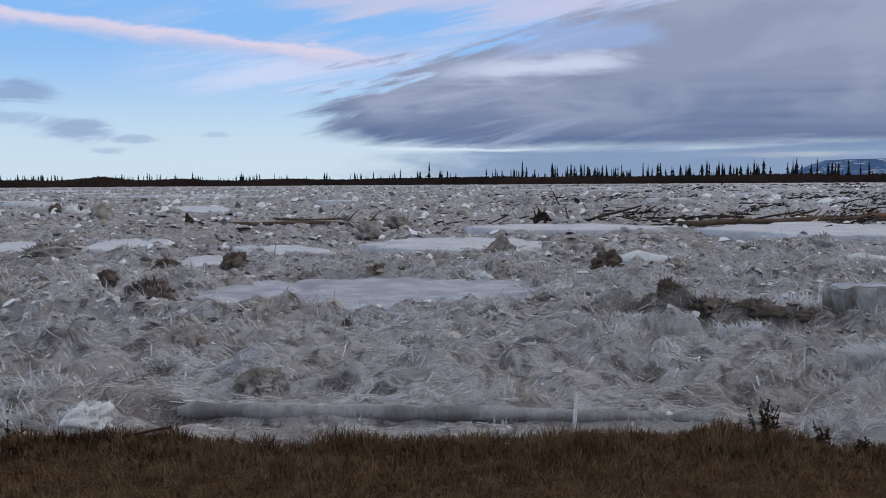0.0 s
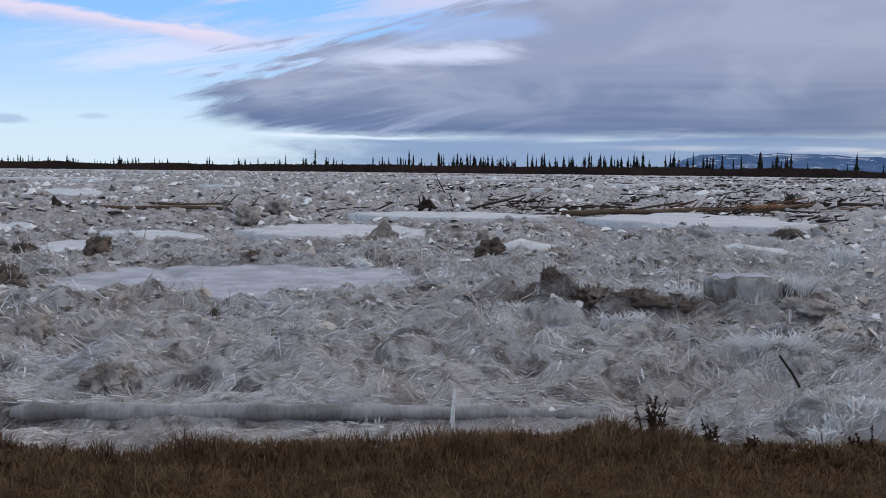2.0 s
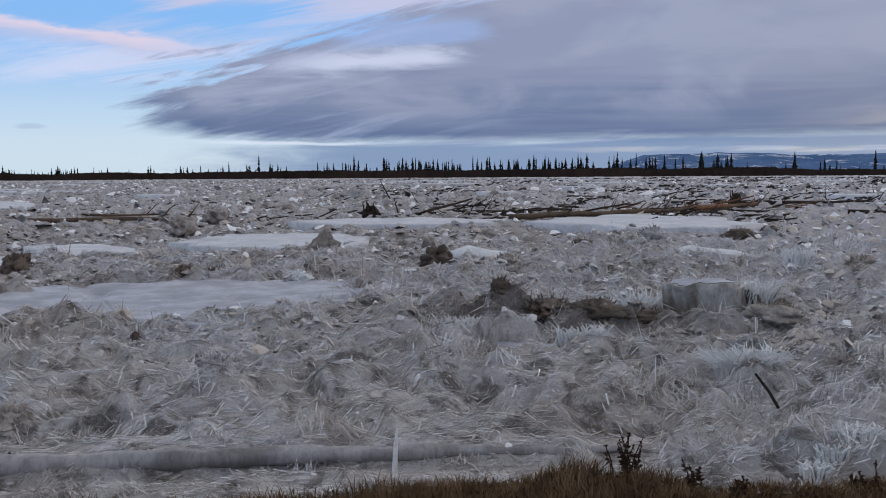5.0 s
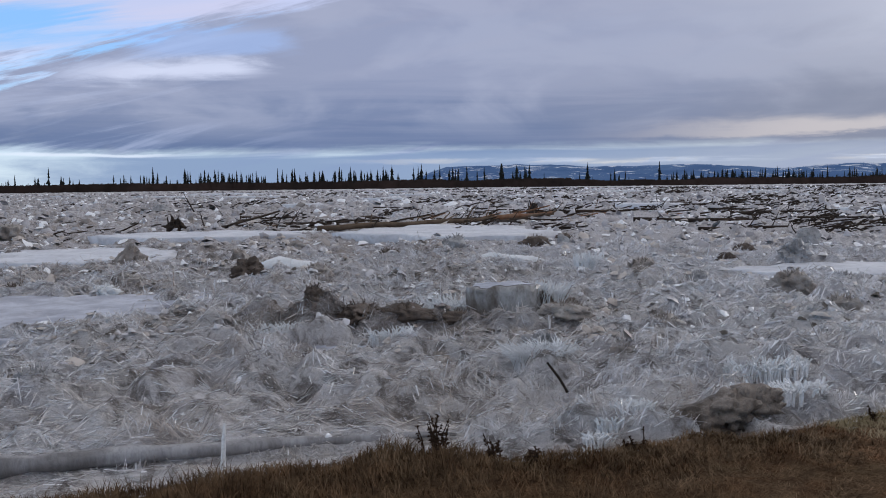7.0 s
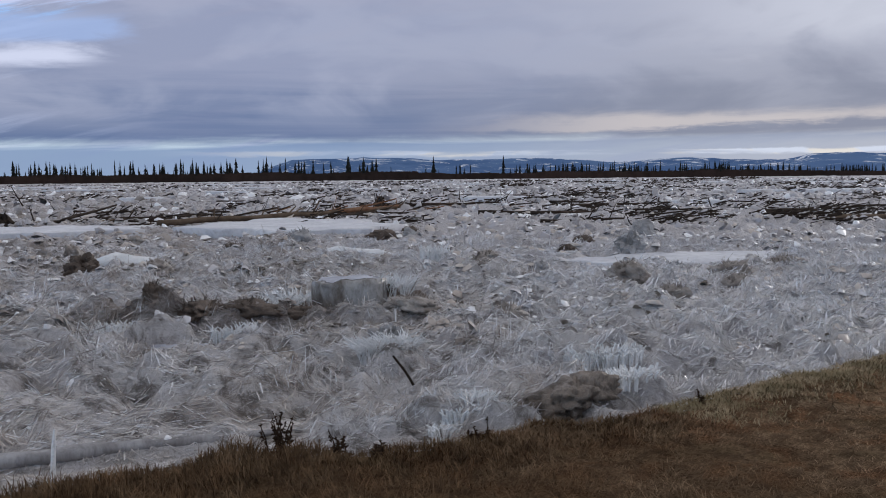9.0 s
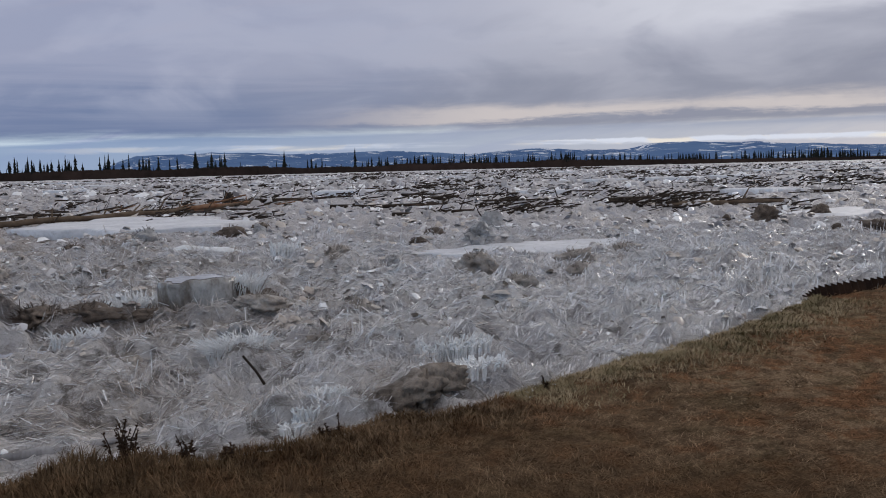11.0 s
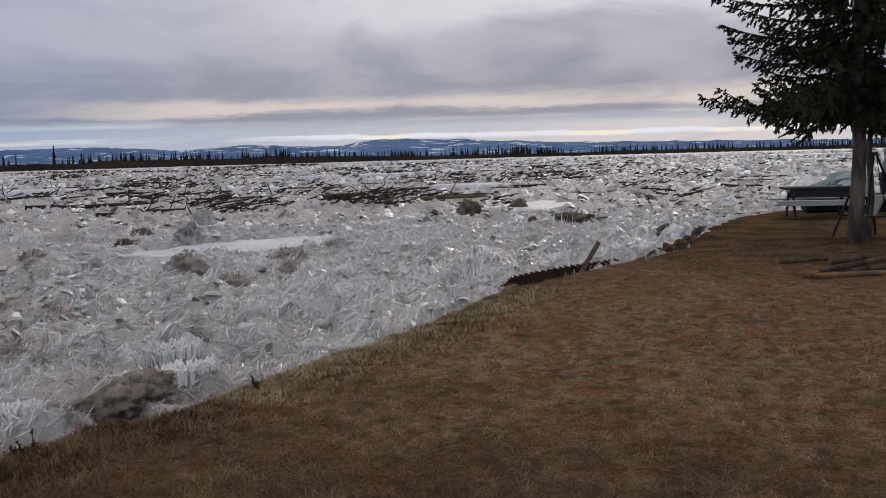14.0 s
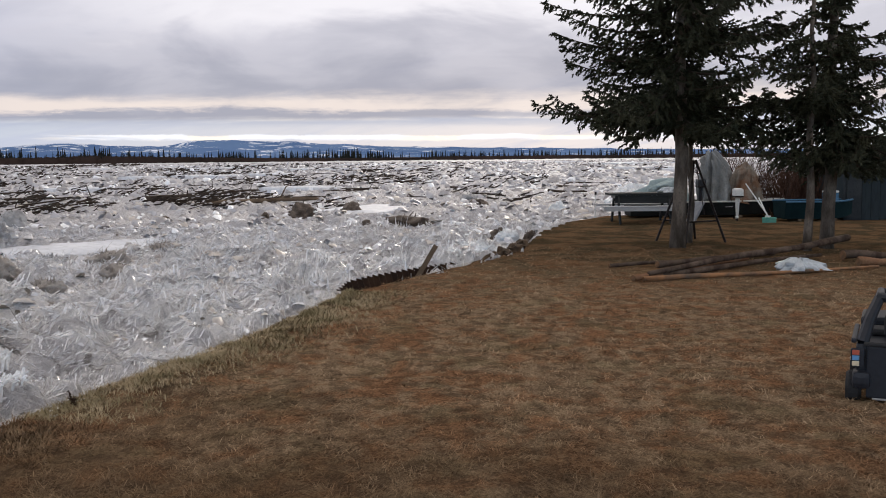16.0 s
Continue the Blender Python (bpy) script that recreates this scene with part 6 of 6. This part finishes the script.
def outboard(x, y, z, paint, label):
    ob = base_at("outboard_motor", pose(x, y, z, 0, 0, YARD), label, "motor", "outboard motors")
    cowl = Shape().box(-0.11, -0.17, 0.585, 0.11, 0.17, 0.82, 0.05)
    part("cowling", cowl, paint, ob)
    part("cowl_band", Shape().box(-0.114, -0.174, 0.60, 0.114, 0.174, 0.64, 0.012), M_STEEL, ob, "dark band")
    part("leg", Shape().tube([(0, 0, 0.58), (0, 0.02, 0.3), (0, 0.03, 0.08)], [0.06, 0.045, 0.03], 8, 0, 1, 1.0), paint, ob)
    part("skeg", Shape().box(-0.012, -0.02, -0.01, 0.012, 0.12, 0.10, 0.004), M_STEEL, ob)
    part("gearcase", Shape().tube([(0, -0.08, 0.09), (0, 0.05, 0.09), (0, 0.14, 0.09)], [0.02, 0.045, 0.02], 8), paint, ob)
    for k in range(3):
        part("propeller_blade", Shape().box(-0.02, 0.142, 0.0, 0.02, 0.148, 0.07, 0.002, pose(0, 0, 0.09, 0, k * 120, 0)), M_STEEL, ob)


outboard(26.5, -0.36, 0.0, M_WHITE_PAINT, "white outboard motor hung beside a boat")
outboard(27.55, 0.53, 0.22, M_TOY, "black outboard motor hung beside a boat")


def broom():
    ob = base_at("push_broom", pose(25.9, -1.08, 0.02, 0, 0, YARD), "green push broom with a white handle leaning by boats", "broom")
    part("head", Shape().box(-0.17, -0.04, 0.05, 0.17, 0.04, 0.11, 0.012), M_GREEN, ob)
    part("bristles", Shape().box(-0.165, -0.035, -0.02, 0.165, 0.035, 0.048, 0.004), M_GREEN, ob)
    part("handle", Shape().tube([(0, 0, 0.10), (-0.40, 0.62, 0.92)], [0.016, 0.016], 8), M_WHITE_PAINT, ob, "white handle")


broom()
oar = base_at("oar", pose(26.1, -1.05, 0.0, 0, 0, YARD), "white oar propped against a boat", "oar")
part("shaft", Shape().tube([(0.02, 0, 0.12), (-0.06, 0.5, 0.58)], [0.018, 0.018], 8), M_WHITE_PAINT, oar)
part("blade", Shape().box(-0.06, -0.01, 0.0, 0.08, 0.012, 0.16, 0.006), M_WHITE_PAINT, oar)

cooler = base_at("cooler_box", pose(26.75, -2.6, 0.502, 0, 0, YARD), "blue and white cool box resting on a boat", "cooler")
part("body", Shape().box(-0.16, -0.12, 0.0, 0.16, 0.12, 0.20, 0.015), M_BLUE, cooler)
part("lid", Shape().box(-0.165, -0.125, 0.203, 0.165, 0.125, 0.25, 0.012), M_WHITE_PAINT, cooler, "white lid")


def shed():
    ob = base_at("shed", pose(27.45, -3.98, 0.0, 0, 0, YARD), "low blue-grey boarded shed with a sloping roof", "shed")
    n = 9
    for k in range(n):
        x0 = -1.05 + k * 0.235
        top = 1.62 - 0.5 * max(0, (x0 + 0.1) / 2.0)
        part("wall_board", Shape().box(x0, -0.02, -0.02, x0 + 0.228, 0.02, top, 0.004), M_SHED if k > 1 else M_SHED_DARK, ob)
    part("side_wall", Shape().box(-1.05, 0.022, -0.02, -1.01, 2.0, 1.5, 0.004), M_SHED, ob)
    part("back_wall", Shape().box(-1.05, 2.002, -0.02, 1.06, 2.04, 1.3, 0.004), M_SHED, ob)
    part("door", Shape().box(-0.98, -0.05, 0.03, -0.62, -0.022, 1.36, 0.006), M_SHED_DARK, ob, "dark door")
    roof = Shape().box(-1.2, -0.15, 1.62, 1.2, 2.2, 1.68, 0.01, pose(0, 0, 0, 0, 9, 0) @ pose(0, 0, -0.04))
    part("roof", roof, M_ROOF, ob)


shed()


def swing_frame():
    ob = base_at("swing_frame", pose(20.1, 0.84, 0.0, 0, 0, YARD + 28), "dark steel A-frame stand with a grey board seat", "swing frame")
    for s in (-1, 1):
        for e in (-1, 1):
            part("leg", Shape().tube([(s * 0.50, e * 0.42, 0.0), (s * 0.03, e * 0.10, 1.55)], [0.024, 0.022], 8), M_STEEL, ob)
    part("ridge_bar", Shape().tube([(0.0, -0.14, 1.56), (0.0, 0.14, 1.56)], [0.026, 0.026], 8), M_STEEL, ob)
    for e in (-1, 1):
        part("brace", Shape().tube([(-0.375, e * 0.333, 0.42), (0.375, e * 0.333, 0.42)], [0.016, 0.016], 8), M_STEEL, ob)
    part("seat_board", Shape().box(-0.10, -0.12, -0.02, 0.34, 0.12, 0.02, 0.006, pose(0.05, 0, 0.48, 0, -58, 0)), M_PALEWOOD, ob, "grey board")
    for e in (-1, 1):
        part("hanger", Shape().tube([(0.05, e * 0.32, 0.55), (0.0, e * 0.12, 1.55)], [0.008, 0.008], 6), M_STEEL, ob)


swing_frame()


def lawn_log(p, q, r, mat, label, seed):
    p, q = Vector(p), Vector(q)
    d = (q - p).length
    ob = base_at("cut_log", Matrix.Translation(p) @ (q - p).to_track_quat("X", "Z").to_matrix().to_4x4(), label, "log", "cut logs on the lawn")
    part("stem", log_shape(d, r, seed, 0.012, 12, 0.0), mat, ob, smooth=True)
    end = Shape().tube([(-0.012, 0, 0), (0.004, 0, 0)], [r * 0.93, r * 0.97], 12)
    part("cut_end", end, M_SAWN, ob, "brown sawn end")


lawn_log((13.75, 1.48, 0.05), (15.75, -1.75, 0.05), 0.036, M_PEELED, "partly peeled orange log lying on the lawn", 1)
lawn_log((18.7, -1.75, 0.22), (13.95, 1.40, 0.12), 0.06, M_LOG, "long dark log on top of a log pile", 2)
lawn_log((13.7, 1.62, 0.07), (16.6, 0.0, 0.06), 0.045, M_WOOD_RED, "reddish log at the foot of a pile", 3)
lawn_log((14.3, 1.28, 0.06), (17.4, -1.2, 0.06), 0.05, M_LOG, "brown log under a pile on the lawn", 4)
lawn_log((15.55, 1.35, 0.06), (17.6, -0.5, 0.05), 0.045, M_LOG, "grey-brown log lying on the lawn", 5)
lawn_log((15.35, 2.05, 0.05), (16.8, 0.2, 0.04), 0.03, M_LOG, "thin grey pole lying on the lawn", 6)
lawn_log((16.9, -1.45, 0.10), (17.4, -2.45, 0.08), 0.08, M_LOG, "short dark log at the end of a pile", 7)
lawn_log((16.1, -1.55, 0.08), (16.5, -2.35, 0.07), 0.07, M_WOOD_RED, "short reddish log at the end of a pile", 8)
heap("plastic_sheet", 15.3, -0.62, 0.04, (0.36, 0.22, 0.16), M_PLASTIC, "crumpled clear plastic sheet lying over logs", "plastic sheet", 7.0, 8, YARD)


def shrub(x, y, tall, wide, n, seed, label):
    rnd = random.Random(seed)
    shape = Shape()
    for _ in range(n):
        bx, by = rnd.gauss(0, wide * 0.45), rnd.gauss(0, wide * 0.25)
        p = Vector((bx, by, -0.05))
        h = tall * rnd.uniform(0.5, 1.0)
        a = rnd.uniform(0, 6.28)
        q = p + Vector((math.cos(a) * h * 0.2, math.sin(a) * h * 0.2, h * 0.55))
        e = q + Vector((math.cos(a + 0.6) * h * 0.22, math.sin(a + 0.6) * h * 0.22, h * 0.45))
        shape.tube([p, q, e], [0.014, 0.010, 0.004], 4)
        for _ in range(6):
            f = rnd.random()
            o = p.lerp(q, f) if rnd.random() < 0.5 else q.lerp(e, f)
            b = rnd.uniform(0, 6.28)
            l = h * rnd.uniform(0.12, 0.3)
            shape.tube([o, o + Vector((math.cos(b) * l * 0.6, math.sin(b) * l * 0.6, l * 0.7))], [0.005, 0.002], 3)
    thing("bare_shrub", shape.mesh("bare_shrub"), M_SHRUB, label, "shrub", "bare shrubs", at=pose(x, y, 0.0))


shrub(29.6, -2.2, 1.5, 1.4, 620, 1, "dense leafless brown shrub behind the boats")
shrub(30.4, -3.4, 1.8, 1.4, 520, 2, "dense leafless brown shrub behind the shed")
shrub(29.6, 0.0, 2.1, 0.7, 70, 3, "tall bare grey-brown shrub behind the boats")
shrub(29.5, -1.0, 1.8, 0.8, 90, 4, "tall bare grey-brown shrub behind the boats")


JEEP = (7.45, -0.70)


def toy_car():
    """A child's ride-on plastic jeep, rear corner towards the lawn."""
    ob = base_at("toy_jeep", pose(JEEP[0], JEEP[1], 0.0, 0, 0, -11), "black plastic ride-on toy jeep parked on the grass", "toy car")
    part("body", Shape().box(0.02, 0.03, 0.10, 1.12, 0.57, 0.42, 0.035), M_TOY, ob)
    part("tailgate", Shape().box(-0.012, 0.05, 0.055, 0.03, 0.50, 0.405, 0.012), M_TOY, ob)
    part("tailgate_rail", Shape().box(-0.02, 0.03, 0.405, 0.03, 0.52, 0.428, 0.008), M_TYRE, ob, "worn grey rail")
    part("sill_trim", Shape().box(-0.02, 0.05, 0.045, 0.03, 0.46, 0.058, 0.004), M_GREYWOOD, ob, "grey sill trim")
    for y in (-0.01, 0.47):
        part("bumper_corner", Shape().box(-0.045, y, 0.115, 0.14, y + 0.12, 0.235, 0.04), M_TOY, ob)
    for y in (0.0, 0.565):
        part("body_rail", Shape().box(0.02, y, 0.415, 0.66, y + 0.035, 0.45, 0.012), M_TOY, ob)
    part("bonnet", Shape().box(0.68, 0.04, 0.424, 1.08, 0.56, 0.50, 0.025), M_TOY, ob)
    for y, s in ((0.07, 1), (0.53, -1)):
        part("rear_pillar", Shape().tube([(0.06, y, 0.42), (0.12, y + s * 0.04, 0.57), (0.20, y + s * 0.10, 0.71)], [0.042, 0.036, 0.032], 8), M_TOY, ob)
        part("front_pillar", Shape().tube([(0.68, y, 0.47), (0.55, y + s * 0.10, 0.71)], [0.024, 0.022], 8), M_TOY, ob)
        part("roof_rail", Shape().tube([(0.18, y + s * 0.10, 0.71), (0.57, y + s * 0.10, 0.71)], [0.03, 0.026], 8), M_TOY, ob)
    part("roof_bar", Shape().tube([(0.20, 0.15, 0.71), (0.20, 0.45, 0.71)], [0.034, 0.034], 8), M_TOY, ob)
    part("windscreen_frame", Shape().tube([(0.56, 0.16, 0.71), (0.56, 0.44, 0.71)], [0.02, 0.02], 8), M_TOY, ob)
    part("seat", Shape().box(0.26, 0.10, 0.43, 0.32, 0.40, 0.58, 0.02), M_TYRE, ob, "dark grey seat back")
    part("seat_cushion", Shape().box(0.33, 0.08, 0.424, 0.52, 0.52, 0.47, 0.02), M_TYRE, ob)
    for y in (0.0, 0.515):
        lamp = part("tail_light", Shape().box(-0.018, y, 0.262, 0.035, y + 0.085, 0.382, 0.006), M_TOY, ob)
        for z, mat, lab in ((0.345, M_RED, "red lens"), (0.308, M_CYAN, "blue lens"), (0.27, M_CREAM, "cream lens")):
            part("lens", Shape().box(-0.026, y + 0.03, z, -0.016, y + 0.075, z + 0.032, 0.002), mat, lamp, lab)
    part("reflector", Shape().lump((0.05, 0.585, 0.31), (0.04, 0.022, 0.03), 2, 0.0, 1, 1), M_WHITE_PAINT, ob, "small white reflector", True)
    for x in (0.12, 0.90):
        for y in (-0.03, 0.53):
            tyre = Shape()
            prof = [(0.05, 0.0), (0.09, 0.0), (0.105, 0.02), (0.105, 0.08), (0.09, 0.10), (0.05, 0.10)]
            ring = 20
            vv = [(x + r * math.cos(2 * math.pi * k / ring), y + w, 0.105 + r * math.sin(2 * math.pi * k / ring)) for k in range(ring) for r, w in prof]
            ff = [(k * 6 + q, k * 6 + (q + 1) % 6, ((k + 1) % ring) * 6 + (q + 1) % 6, ((k + 1) % ring) * 6 + q) for k in range(ring) for q in range(6)]
            tyre.add(vv, ff)
            wheel = part("wheel", tyre, M_TYRE, ob)
            part("hub", Shape().tube([(x, y + 0.012, 0.105), (x, y + 0.088, 0.105)], [0.054, 0.054], 14), M_TYRE, wheel, "dark grey plastic hub")


toy_car()
